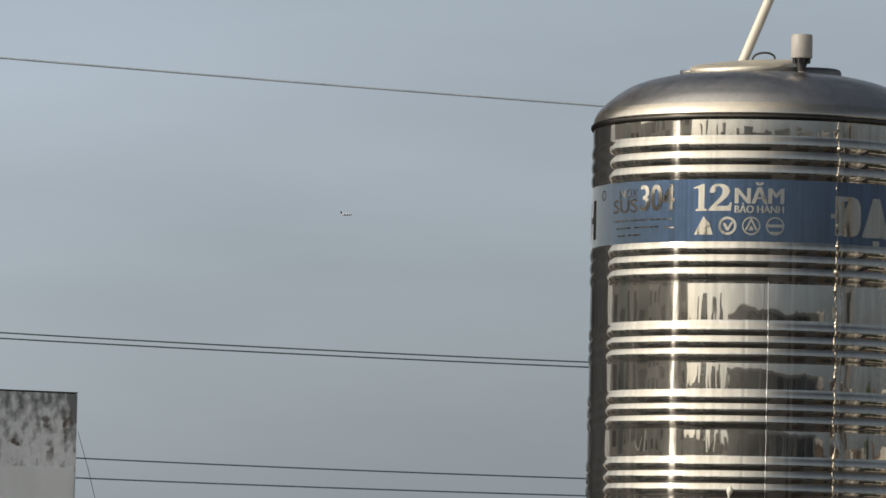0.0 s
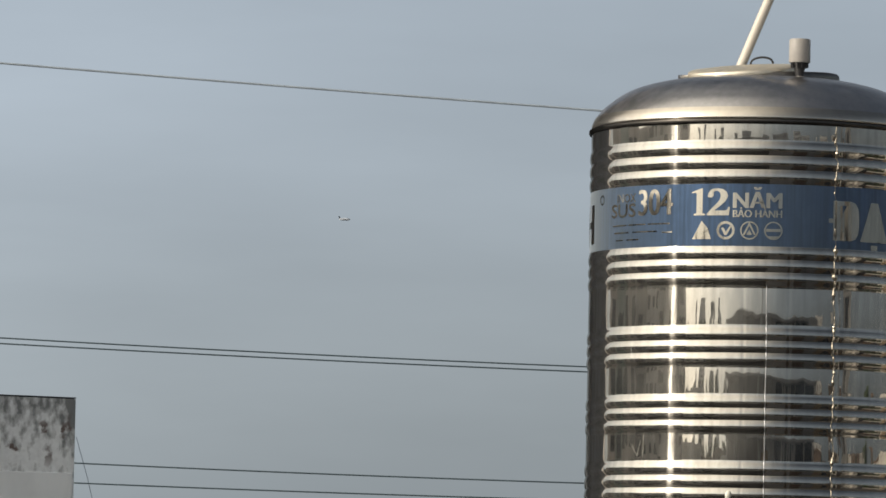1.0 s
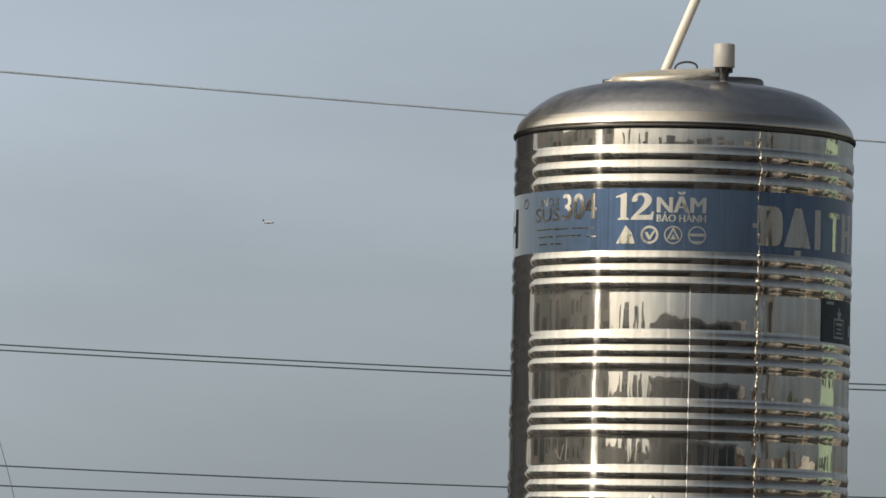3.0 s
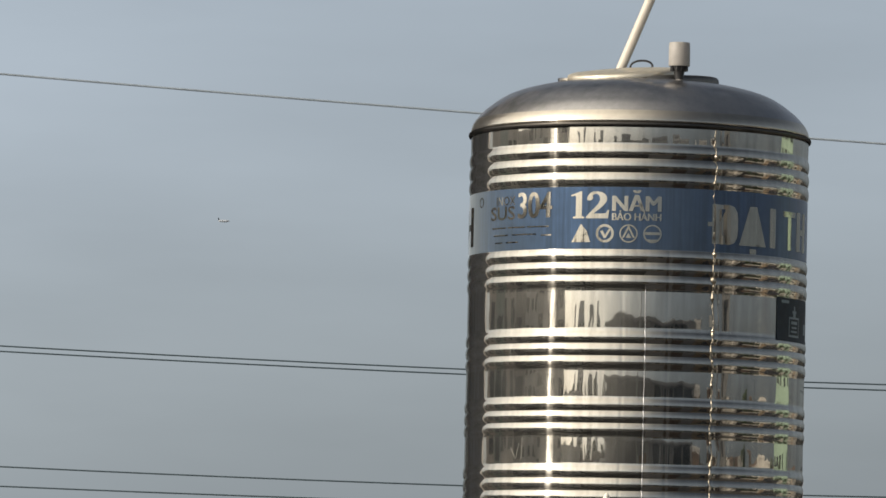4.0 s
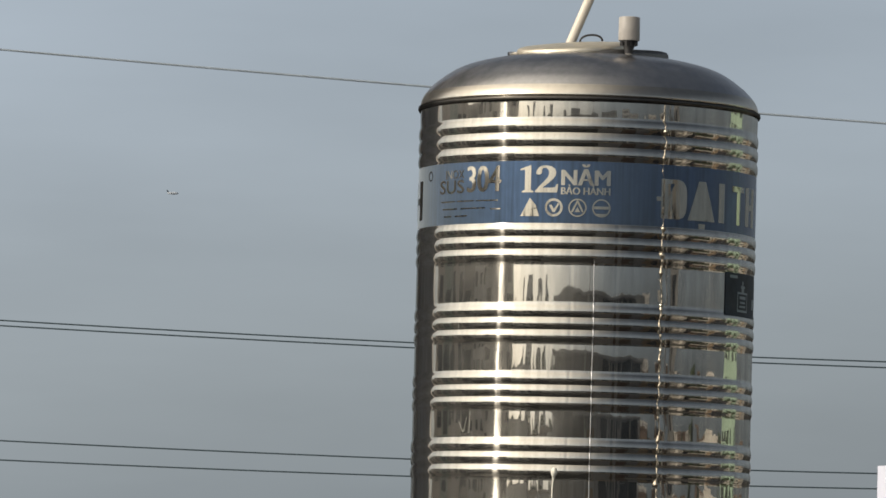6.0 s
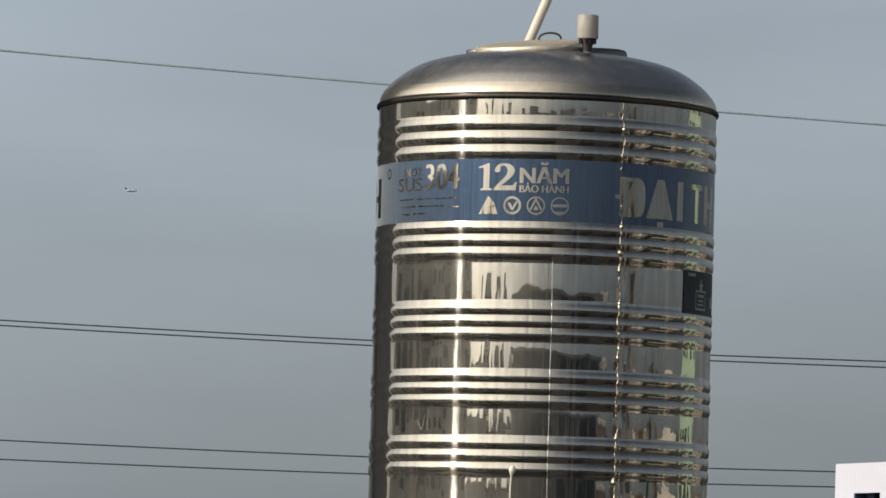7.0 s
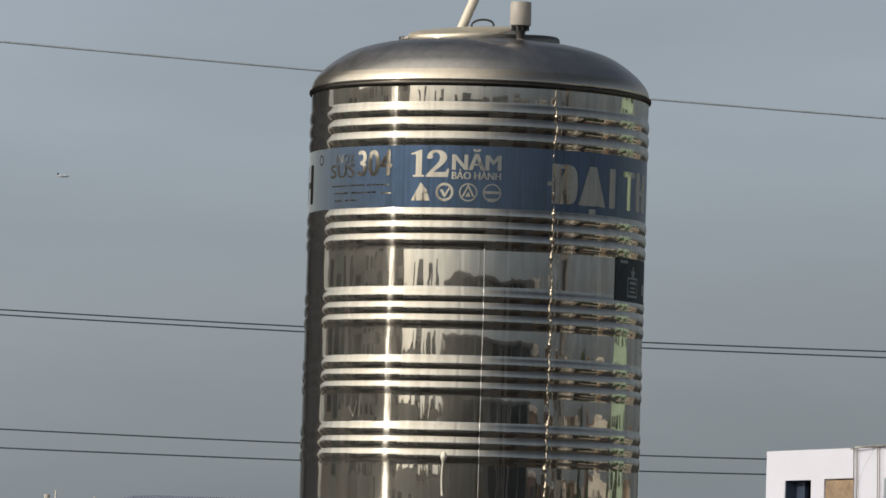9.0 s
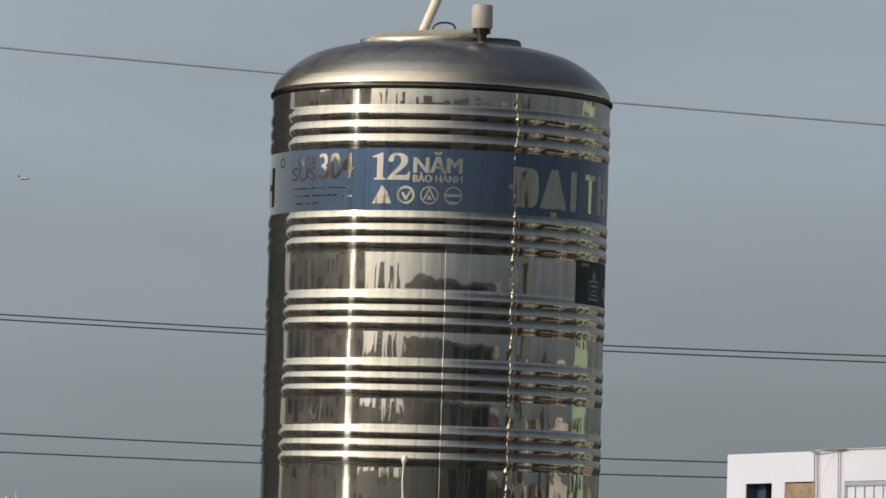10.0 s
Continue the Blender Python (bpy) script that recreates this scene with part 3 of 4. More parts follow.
# dried paint drip
pts, rad = [], []
for i in range(26):
    s = i / 25
    z = 1.926 - 0.118 * s
    pts.append(on_shell(-8.4 - 0.7 * math.sin(s * 2.6), z, 0.002))
    rad.append(0.0066 * math.exp(-((s - 0.10) / 0.10) ** 2) + 0.0022 + (0.001 if s > 0.9 else 0))
part("paint_drip", tube(pts, 0.003, 10, rad), M_DRIP, tank, "dried white paint drip")

# pale scratches on the left flank of the shell
for t0, z0, t1, z1 in ((-45.6, 2.052, -43.2, 2.020), (-43.0, 2.022, -41.6, 2.062), (-40.6, 2.018, -40.2, 2.078), (-46.5, 2.300, -46.2, 2.318)):
    pts = [on_shell(t0 + (t1 - t0) * i / 8, z0 + (z1 - z0) * i / 8, 0.0002) for i in range(9)]
    part("scratch", tube(pts, 0.0004, 6), M_DRIP, tank, "pale scratch in the polished steel")

# domed top with a rolled lip
DOME = [(0.466, 2.923), (0.4755, 2.922), (0.4780, 2.927), (0.4770, 2.934), (0.4705, 2.938), (0.4712, 2.942), (0.4695, 2.950), (0.4662, 2.959), (0.460, 2.970), (0.451, 2.981), (0.437, 2.996),
        (0.420, 3.010), (0.400, 3.025), (0.372, 3.042), (0.340, 3.055), (0.305, 3.065), (0.268, 3.073), (0.240, 3.0775), (0.2245, 3.0795)]


def smooth_profile(pts, sub=4):
    out = []
    for i in range(len(pts) - 1):
        p = [Vector(pts[max(0, min(len(pts) - 1, i + k))]).to_2d() for k in (-1, 0, 1, 2)]
        for j in range(sub):
            t = j / sub
            out.append(tuple(0.5 * (2 * p[1] + (p[2] - p[0]) * t + (2 * p[0] - 5 * p[1] + 4 * p[2] - p[3]) * t * t + (3 * p[1] - p[0] - 3 * p[2] + p[3]) * t ** 3)))
    return out + [pts[-1]]


def dome_dent(a, z):
    c, s = math.cos(a), math.sin(a)
    d = (a - (-math.pi / 2 + 0.62)) % (2 * math.pi)
    d = min(d, 2 * math.pi - d)
    return 0.0003 * noise.noise((c * 3, s * 3, z * 8)) - 0.0065 * math.exp(-(d / 0.10) ** 2 - ((z + BASE_Z - 3.038) / 0.008) ** 2)


RIM = smooth_profile(DOME[4:9])
# the lip carries the gap's shadow in its own dark tint
part("dome_lip", lathe([(r, z - BASE_Z) for r, z in DOME[:5]], 240), M_LIP_SHADE, tank, "folded lip coloured as the shadow gap under the dome")
part("dome_rim", lathe([(r, z - BASE_Z) for r, z in RIM], 240, wobble=dome_dent), M_RIM, tank, "polished rolled rim of the dome", sharp=40)
dome = part("dome", lathe([(r, z - BASE_Z) for r, z in smooth_profile(DOME[8:])], 200, wobble=dome_dent), M_DOME, tank, "satin grey domed top", sharp=40)
collar = part("manhole_collar", lathe([(0.216, -0.020), (0.218, 0.004), (0.217, 0.010), (0.213, 0.015), (0.206, 0.017), (0.199, 0.015), (0.196, 0.010), (0.196, -0.03)], 96), M_COLLAR, tank, "dull dark grey manhole collar")
collar.matrix_basis = pose(0, 0, 3.079 - BASE_Z, 2.0, -2.6, 0)
lid = part("manhole_lid", lathe(smooth_profile([(0.0, -0.002), (0.120, -0.004), (0.152, -0.015), (0.158, -0.012), (0.160, -0.006), (0.158, 0.001), (0.151, 0.005), (0.138, 0.008), (0.11, 0.010), (0.08, 0.012), (0.04, 0.0135), (0.0, 0.014)]), 96), M_LID, tank, "domed steel manhole lid lying slightly open")
lid.matrix_basis = pose(-0.046, -0.072, 3.107 - BASE_Z, 7.5, -4.0, 0)
bm = tube([(0.031 * math.cos(a), 0, 0.018 + 0.019 * math.sin(a) ** 0.8) for a in (math.pi * i / 14 for i in range(15))], 0.003, 8)
hob = part("lid_handle", bm, M_BLACK, lid, "thin black bow handle")
hob.location = (0.048, 0.05, -0.006)
bm = boxed(-0.015, 0.015, -0.010, 0.010, -0.006, 0.006, bevel=0.002)
hinge = part("lid_latch", bm, M_DOME, tank, "small steel latch")
hinge.matrix_basis = pose(-0.215, -0.03, 3.088 - BASE_Z, 0, 0, 20)

# breather on the dome
vx, vy = 0.1045, -0.215
VZ = 3.079 - BASE_Z
neck = part("vent_neck", lathe([(0.0, -0.004), (0.011, -0.004), (0.012, 0.006), (0.013, 0.012), (0.016, 0.022), (0.022, 0.034), (0.024, 0.040), (0.024, 0.048), (0.0, 0.048)], 40), M_BLACK, tank, "black ribbed breather neck")
neck.location = (vx, vy, VZ)
for i in range(10):
    a = 2 * math.pi * i / 10
    rib = part("rib", boxed(0.016, 0.0245, -0.0015, 0.0015, 0.022, 0.040), M_BLACK, neck, smooth=False)
    rib.rotation_euler = (0, 0, a)
cap = part("vent_cap", lathe([(0.0, 0.036), (0.0285, 0.036), (0.0295, 0.038), (0.029, 0.098), (0.0275, 0.101), (0.0, 0.102)], 48), M_CAP, tank, "grey white plastic breather cap")
cap.location = (vx, vy, VZ)
foot = part("vent_foot", lathe([(0.0, -0.018), (0.015, -0.018), (0.013, -0.002), (0.0, 0.001)], 32), M_CAP, tank, "pale base of the breather")
foot.location = (vx, vy, VZ)

# bottom ring and stand
part("bottom_ring", lathe([(r, z - BASE_Z) for r, z in [(0.466, 1.799), (0.472, 1.796), (0.477, 1.791), (0.479, 1.785), (0.477, 1.780), (0.470, 1.7795)]], 160), M_DOME, tank, "rolled steel bottom ring")
stand = empty("tank_stand", pose(TX, TY, ROOF_Z), "brown painted steel stand under the water tank", "stand")
ST = 1.779 - ROOF_Z
part("top_ring", lathe([(0.50, ST), (0.505, ST - 0.004), (0.505, ST - 0.05), (0.45, ST - 0.05), (0.45, ST), (0.50, ST)], 96), M_RUST, stand)
for i in range(6):
    a = 2 * math.pi * (i + 0.5) / 6
    leg = part("leg", boxed(-0.022, 0.022, -0.022, 0.022, 0, ST - 0.052, bevel=0.004), M_RUST, stand)
    leg.location = (0.475 * math.cos(a), 0.475 * math.sin(a), 0)
for i in range(3):
    a = math.pi * (i + 0.5) / 3
    bar = part("cross_bar", boxed(-0.46, 0.46, -0.02, 0.02, 0.25, 0.29, bevel=0.004), M_RUST, stand)
    bar.rotation_euler = (0, 0, a)
    bar.location = (0, 0, 0.05 * i)
outlet = empty("outlet_pipe", pose(-0.505, 15.95, ROOF_Z), "pale pipe with a metal elbow beside the tank foot", "pipe")
part("riser", tube([(0, 0, 0), (0, 0, 0.81)], 0.009, 12), M_PIPE, outlet)
part("elbow", tube([(0, 0, 0.80), (0.002, 0, 0.815), (0.010, 0.01, 0.824), (0.025, 0.03, 0.829), (0.045, 0.07, 0.831)], 0.011, 12), M_DOME, outlet, "shiny metal elbow")

# ------------------------------------------------------------- leaning filling pipe
p0 = Vector((-0.089, 16.52, 3.06))
p1 = Vector((0.046, 16.56, 3.40))
d = (p1 - p0).normalized()
bm = tube([p0 - p0, d * 0.3, d * 0.6, d * 1.2], 0.0135, 20)
fill = link_mesh("filling_pipe", bm, M_PVC)
fill.location = p0
tagged(fill, "cream plastic pipe leaning out of the tank manhole", "pipe")

# ------------------------------------------------------------- overhead cables
WD = 50.0 / 30.0


def wire(points, radius, mat, label, group):
    """points: (x, z above the eye) on the plane 30 m off, carried out to 50 m."""
    (xa, za), (xb, zb), (xc, zc) = points
    out = []
    for i in range(61):
        x = -14 + 24 * i / 60
        s = za * (x - xb) * (x - xc) / ((xa - xb) * (xa - xc)) + zb * (x - xa) * (x - xc) / ((xb - xa) * (xb - xc)) + zc * (x - xa) * (x - xb) / ((xc - xa) * (xc - xb))
        out.append((x * WD, 0, s * WD))
    ob = link_mesh("overhead_cable", tube(out, radius, 8), mat)
    ob.location = (0, 50, EYE)
    return tagged(ob, label, "cable", group)


# the high cable's pale grey includes haze as colour
wire([(-3.90, 2.9287), (-0.845, 2.734), (2.166, 2.5684)], 0.0088, M_CABLEGREY, "single grey overhead cable strung high across the sky", "overhead cables")
wire([(-3.88, 1.5153), (-0.865, 1.421), (2.197, 1.3815)], 0.0062, M_CABLE, "thin dark overhead cable, one of a close pair", "overhead cables")
wire([(-3.88, 1.4863), (-0.864, 1.395), (2.1976, 1.3498)], 0.0062, M_CABLE, "thin dark overhead cable, one of a close pair", "overhead cables")
wire([(-3.465, 0.8805), (-0.863, 0.8276), (1.498, 0.8158)], 0.0062, M_CABLE, "thin dark overhead cable low over the roofs", "overhead cables")
wire([(-3.471, 0.7792), (-0.864, 0.7400), (1.500, 0.7382)], 0.0062, M_CABLE, "thin dark overhead cable low over the roofs", "overhead cables")



def power_pole(x, y, top, label):
    """A round concrete pole with a steel crossarm and three insulators."""
    pole = empty("power_pole", pose(x, y, GROUND), label, "pole", "power poles")
    h = top - GROUND
    part("post", tube([(0, 0, 0), (0, 0, h * 0.5), (0, 0, h)], 0.16, 14, [0.19, 0.16, 0.12]), M_GREYWALL, pole)
    arm = part("crossarm", boxed(-0.9, 0.9, -0.17, -0.09, h - 0.42, h - 0.32, bevel=0.008), M_RUST, pole, "rusty steel crossarm")
    for dx in (-0.8, 0.0, 0.8):
        cup = part("insulator", lathe([(0.0, 0.0), (0.03, 0.0), (0.05, 0.03), (0.03, 0.05), (0.05, 0.08), (0.03, 0.11), (0.0, 0.12)], 14), M_BOARD, arm)
        cup.location = (dx, -0.13, h - 0.32)


for x in (-14 * WD, 10 * WD):
    power_pole(x, 50.0, EYE + 7.2, "grey concrete power pole that carries the overhead cables")
power_pole(1.0, -11.5, 5.4, "grey concrete power pole behind the roof terrace")

# ------------------------------------------------------------- weathered building
wb = empty("weathered_building", pose(-2.779, 24, EYE + 0.9675, 0, 0, 32), "grey weathered concrete stair tower with black streaks", "building")
part("wall", boxed(-0.85, 0.0, 0.0, 2.4, GROUND - EYE - 0.97, 0.0, bevel=0.006), M_WEATHER, wb, smooth=False)
part("render_panel", boxed(-0.85, -0.012, -0.006, -0.0005, GROUND - EYE - 0.97, -0.305, bevel=0.002), M_RENDER, wb, "smoother grey cement render low on the wall", smooth=False)
part("coping", boxed(-0.85, 0.0, -0.001, 2.4, 0.001, 0.006, bevel=0.0015), M_STAIN, wb, "thin blackened edge along the top", smooth=False)
drop = link_mesh("drop_cable", tube([(-3.4684 * 0.85, 25.5, EYE + 1.0134 * 0.85), (-3.41 * 0.85, 25.5, EYE + 0.82 * 0.85), (-3.3727 * 0.85, 25.5, EYE + 0.6772 * 0.85), (-3.29 * 0.85, 25.5, EYE + 0.3), (-3.2 * 0.85, 25.5, -1.0)], 0.0014, 6), M_CABLEGREY)
tagged(drop, "thin slack cable hanging beside the weathered wall", "cable")

# tall neighbouring house on the shaded side of the tank
sh = bmesh.new()
foot_pts = [(-5.64, 19.93), (-7.52, 29.80), (-9.88, 29.80), (-9.50, 22.35)]
lo = [sh.verts.new((x, y, GROUND)) for x, y in foot_pts]
hi = [sh.verts.new((x, y, 15.0)) for x, y in foot_pts]
for i in range(4):
    j = (i + 1) % 4
    sh.faces.new((lo[i], lo[j], hi[j], hi[i]))
sh.faces.new(hi)
sh.faces.new(lo[::-1])
bmesh.ops.recalc_face_normals(sh, faces=sh.faces)
tagged(link_mesh("tall_neighbour_house", sh, M_NEIGHBOUR, smooth=False), "tall pale brown rendered neighbouring house in shade", "house")
sh = bmesh.new()
foot_pts = [(-4.7, 30.0), (-5.25, 33.5), (-8.5, 33.5), (-8.5, 30.0)]
lo = [sh.verts.new((x, y, GROUND)) for x, y in foot_pts]
hi = [sh.verts.new((x, y, 14.0)) for x, y in foot_pts]
for i in range(4):
    j = (i + 1) % 4
    sh.faces.new((lo[i], lo[j], hi[j], hi[i]))
sh.faces.new(hi)
sh.faces.new(lo[::-1])
bmesh.ops.recalc_face_normals(sh, faces=sh.faces)
tagged(link_mesh("tall_row_house", sh, M_NEIGHBOUR, smooth=False), "long tall pale brown rendered row of houses in shade", "house")

# ------------------------------------------------------------- white building
KB = 1.5
wx, wy = 1.511 * KB, 30 * KB
ang = math.degrees(math.atan2(-0.942, 0.336))
white = empty("white_building", pose(wx, wy, EYE + 0.8546 * KB, 0, 0, ang), "bright white painted rooftop building with window openings", "building")


def along(xr, zr):
    """Where the ray through (xr, zr above the eye) at 30 m meets the wall: metres along it and below its top."""
    s = (xr - 1.511) / (0.336 + xr / 30 * 0.942)
    dist = 30 - 0.942 * s
    return s * KB, (zr * dist / 30 - 0.8546) * KB


# local x runs along the wall towards the street, local -y faces the sun; openings go through a 0.15 wall
s0, h0 = along(1.607, 0.708)
s1, h1 = along(1.739, 0.7177)
s2, h2 = along(1.805, 0.7226)
s3, h3 = along(1.9602, 0.733)
s4, h4 = along(2.1097, 0.7376)
S4 = s4
DEPTH, LOW, END = 0.09, -3.4, 6.0
holes = [(s0, s1, -1.5, (h0 + h1) / 2), (s2, s3, -1.5, (h2 + h3) / 2), (s4, s4 + 0.95, -1.5, h4)]
cuts = sorted({0.0, END, *[v for o in holes for v in o[:2]]})
bm = bmesh.new()
for a, b in zip(cuts, cuts[1:]):
    hole = next((o for o in holes if abs(o[0] - a) < 1e-6), None)
    if hole:
        box(bm, a, b, 0, DEPTH, hole[3], 0)
        box(bm, a, b, 0, DEPTH, LOW, hole[2])
    else:
        box(bm, a, b, 0, DEPTH, LOW, 0)
bmesh.ops.remove_doubles(bm, verts=bm.verts, dist=1e-5)
bmesh.ops.recalc_face_normals(bm, faces=bm.faces)
part("wall", bm, M_WHITE, white, smooth=False)
part("coping", boxed(s3 + 0.02, END, -0.012, DEPTH + 0.02, 0.002, 0.008, bevel=0.002), M_CREAM, white, "cream edge of the roof slab", smooth=False)
# inner walls near black, the room's shade put into their colour
bm = bmesh.new()
box(bm, 0.0, END, 2.6, 2.7, LOW, -0.02)
box(bm, 0.0, 0.1, DEPTH, 2.6, LOW, -0.02)
box(bm, END - 0.1, END, DEPTH, 2.6, LOW, -0.02)
part("rear_wall", bm, M_DARKROOM, white, smooth=False)
part("roof", boxed(0.0, END, DEPTH, 2.7, -0.15, -0.02), M_CREAM, white, smooth=False)
# added linings, coloured as the unlit left reveal of the opening
part("reveal_lining", boxed(s0 + 0.002, s0 + 0.014, 0.004, DEPTH + 0.001, -1.5, (h0 + h1) / 2 - 0.002), M_REVEAL_SHADE, white, "dark blue lining coloured as the shaded window reveal", smooth=False)
part("reveal_lining", boxed(s0 + 0.002, s0 + 0.17, DEPTH + 0.002, DEPTH + 0.03, -1.5, (h0 + h1) / 2 - 0.002), M_REVEAL_SHADE, white, "dark blue lining coloured as the shaded window reveal", smooth=False)
part("partition", boxed(s1 + 0.06, s1 + 0.12, DEPTH, 2.6, LOW, -0.15), M_DARKROOM, white, smooth=False)
bm = boxed(s2 + 0.004, s3 - 0.004, 0.012, 0.03, -1.5, (h2 + h3) / 2 - 0.01)
bmesh.ops.subdivide_edges(bm, edges=bm.edges, cuts=7, use_grid_fill=True)
for v in bm.verts:
    v.co.y += 0.012 * noise.noise((v.co.x * 7, 0, v.co.z * 5))
part("cardboard", bm, M_BOARD, white, "brown cardboard filling a window opening")
frame_part = part("window", boxed(s4 + 0.003, s4 + 0.95, 0.003, 0.0135, h4 - 0.035, h4 - 0.003), M_FRAME, white, "grey blue metal window frame", smooth=False)
for i in range(5):
    part("bar", boxed(s4 + 0.003 + 0.165 * i, s4 + (0.026 if i == 0 else 0.013) + 0.165 * i, 0.006, 0.0125, -1.5, h4 - 0.036), M_FRAME, frame_part, smooth=False)
for i in range(3):
    part("bar", boxed(s4 + 0.004, s4 + 0.946, 0.007, 0.012, h4 - 0.36 - 0.35 * i, h4 - 0.345 - 0.35 * i), M_FRAME, frame_part, smooth=False)
part("curtain", boxed(s4 + 0.005, s4 + 0.945, 0.014, 0.03, -1.5, h4 - 0.005), M_WHITE, white, "white sheet behind the window bars", smooth=False)
sp, hp = along(1.962, 0.8854)
sq, hq = along(2.083, 0.8977)
for s, k in ((sp, 0), (sp + 0.06, 1), (sq, 2), (sq + 0.036, 3)):
    pts = [(s, -0.014, 0.0 if k < 2 else 0.014), (s + 0.004, -0.016, -0.02), (s + 0.012, -0.014, -0.3), (s, -0.014, -0.8), (s - 0.01, -0.014, -3.0)]
    pp = part("downpipe", tube(pts, 0.0052 if k < 2 else 0.0042, 8), M_PIPE, white, "thin brown grey pipe")
part("downpipe", tube([(sp - 0.02, -0.03, -0.008), (sp + 0.1, -0.04, -0.006), (sq - 0.1, -0.04, 0.006), (sq + 0.16, -0.03, 0.008)], 0.0055, 8), M_PIPE, white, "thin brown grey pipe")
part("loose_wire", tube([(sp + 0.08, -0.02, -0.30), (sp + 0.2, -0.02, -0.15), (sq - 0.03, -0.02, 0.0)], 0.001, 6), M_CABLEGREY, white)

# ------------------------------------------------------------- far roofs low in the picture
KR = 4.0


def far(x, z, k=KR):
    return (x * k, 30 * k, EYE + z * k)


vault = empty("vaulted_roof", pose(0, 120, EYE), "long blue grey curved sheet metal roof", "roof")
bm = bmesh.new()
prof = [(-1.93, 0.44), (-1.88, 0.47), (-1.858, 0.489), (-1.80, 0.512), (-1.7158, 0.533), (-1.60, 0.540), (-1.05, 0.5385), (-0.90, 0.5355), (0.2, 0.53), (0.6, 0.44)]
ra = [bm.verts.new((x * KR, 0, z * KR)) for x, z in prof]
rb = [bm.verts.new((x * KR, 8, z * KR)) for x, z in prof]
for i in range(len(prof) - 1):
    bm.faces.new((ra[i], ra[i + 1], rb[i + 1], rb[i]))
bm.faces.new(ra + [bm.verts.new((0.6 * KR, 0, -11.5)), bm.verts.new((-1.93 * KR, 0, -11.5))])
bmesh.ops.recalc_face_normals(bm, faces=bm.faces)
part("sheet", bm, M_ROOFBLUE, vault)
slab = link_mesh("far_rooftop_slab", boxed(-1.232 * 3.8, -1.04 * 3.8, 0, 3, -11, 0.5 * 3.8, bevel=0.05), M_CREAM, smooth=False)
slab.location = (0, 114, EYE)
tagged(slab, "cream concrete slab on a far roof", "roof")
ft = empty("far_water_tank", pose(-2.145 * 3.8, 114, EYE), "small shiny steel water tank on a far roof", "water tank")
part("shell", lathe([(0.0, 0.505 * 3.8), (0.03, 0.505 * 3.8), (0.12, 0.50 * 3.8), (0.24, 0.49 * 3.8), (0.27, 0.48 * 3.8), (0.265, 0.46 * 3.8), (0.265, -0.3)], 40), M_DOME, ft)
part("lid", lathe([(0.0, 0.53 * 3.8), (0.05, 0.528 * 3.8), (0.06, 0.522 * 3.8), (0.05, 0.505 * 3.8)], 24), M_CAP, ft, "white lid")
fr = link_mesh("far_roof", boxed(-13, -7.2, -2, 6, GROUND, EYE - 0.3, bevel=0.05), M_CREAM, smooth=False)
fr.location = (0, 114, 0)
tagged(fr, "pale concrete far flat roof", "roof")
for a, b, k in (((-2.102, 0.553), (-2.0988, -0.03), 3.8), ((-1.905, 0.525), (-1.86, 0.43), 4.1)):
    pole = link_mesh("antenna_pole", tube([(a[0] * k, 0, a[1] * k), (b[0] * k, 0, b[1] * k)], 0.014, 6), M_CREAM)
    pole.location = (0, 30 * k, EYE)
    tagged(pole, "thin pale antenna pole on a far roof", "pole", "antenna poles")

# ------------------------------------------------------------- airliner
AIR = (-310.5, 4400.0, 317.4)
plane = empty("airliner", pose(*AIR, 0, 0, 0), "small grey airliner far away in the hazy sky", "airplane")
L = 8.6
fus = lathe([(0.0, -L / 2), (0.45, -L / 2 + 0.5), (0.85, -L / 2 + 1.6), (0.95, -1.0), (0.95, 1.6), (0.8, 2.9), (0.45, 3.8), (0.0, L / 2)], 16)
bmesh.ops.rotate(fus, verts=fus.verts, cent=(0, 0, 0), matrix=Matrix.Rotation(radians(90), 3, "Y"))
part("fuselage", fus, M_PLANE, plane)
for s in (1, -1):
    bm = bmesh.new()
    vs = [bm.verts.new(v) for v in ((1.2, 0.4 * s, -0.3), (-0.4, 0.4 * s, -0.3), (-1.6, 4.0 * s, 0.0), (-0.9, 4.0 * s, 0.0))]
    bm.faces.new(vs)
    bmesh.ops.solidify(bm, geom=bm.faces, thickness=0.2)
    part("wing", bm, M_PLANE, plane)
bm = bmesh.new()
bm.faces.new([bm.verts.new(v) for v in ((-2.7, 0, 0.4), (-4.0, 0, 0.4), (-4.7, 0, 2.4), (-4.0, 0, 2.4))])
bmesh.ops.solidify(bm, geom=bm.faces, thickness=0.25)
part("tail_fin", bm, M_PLANE, plane)


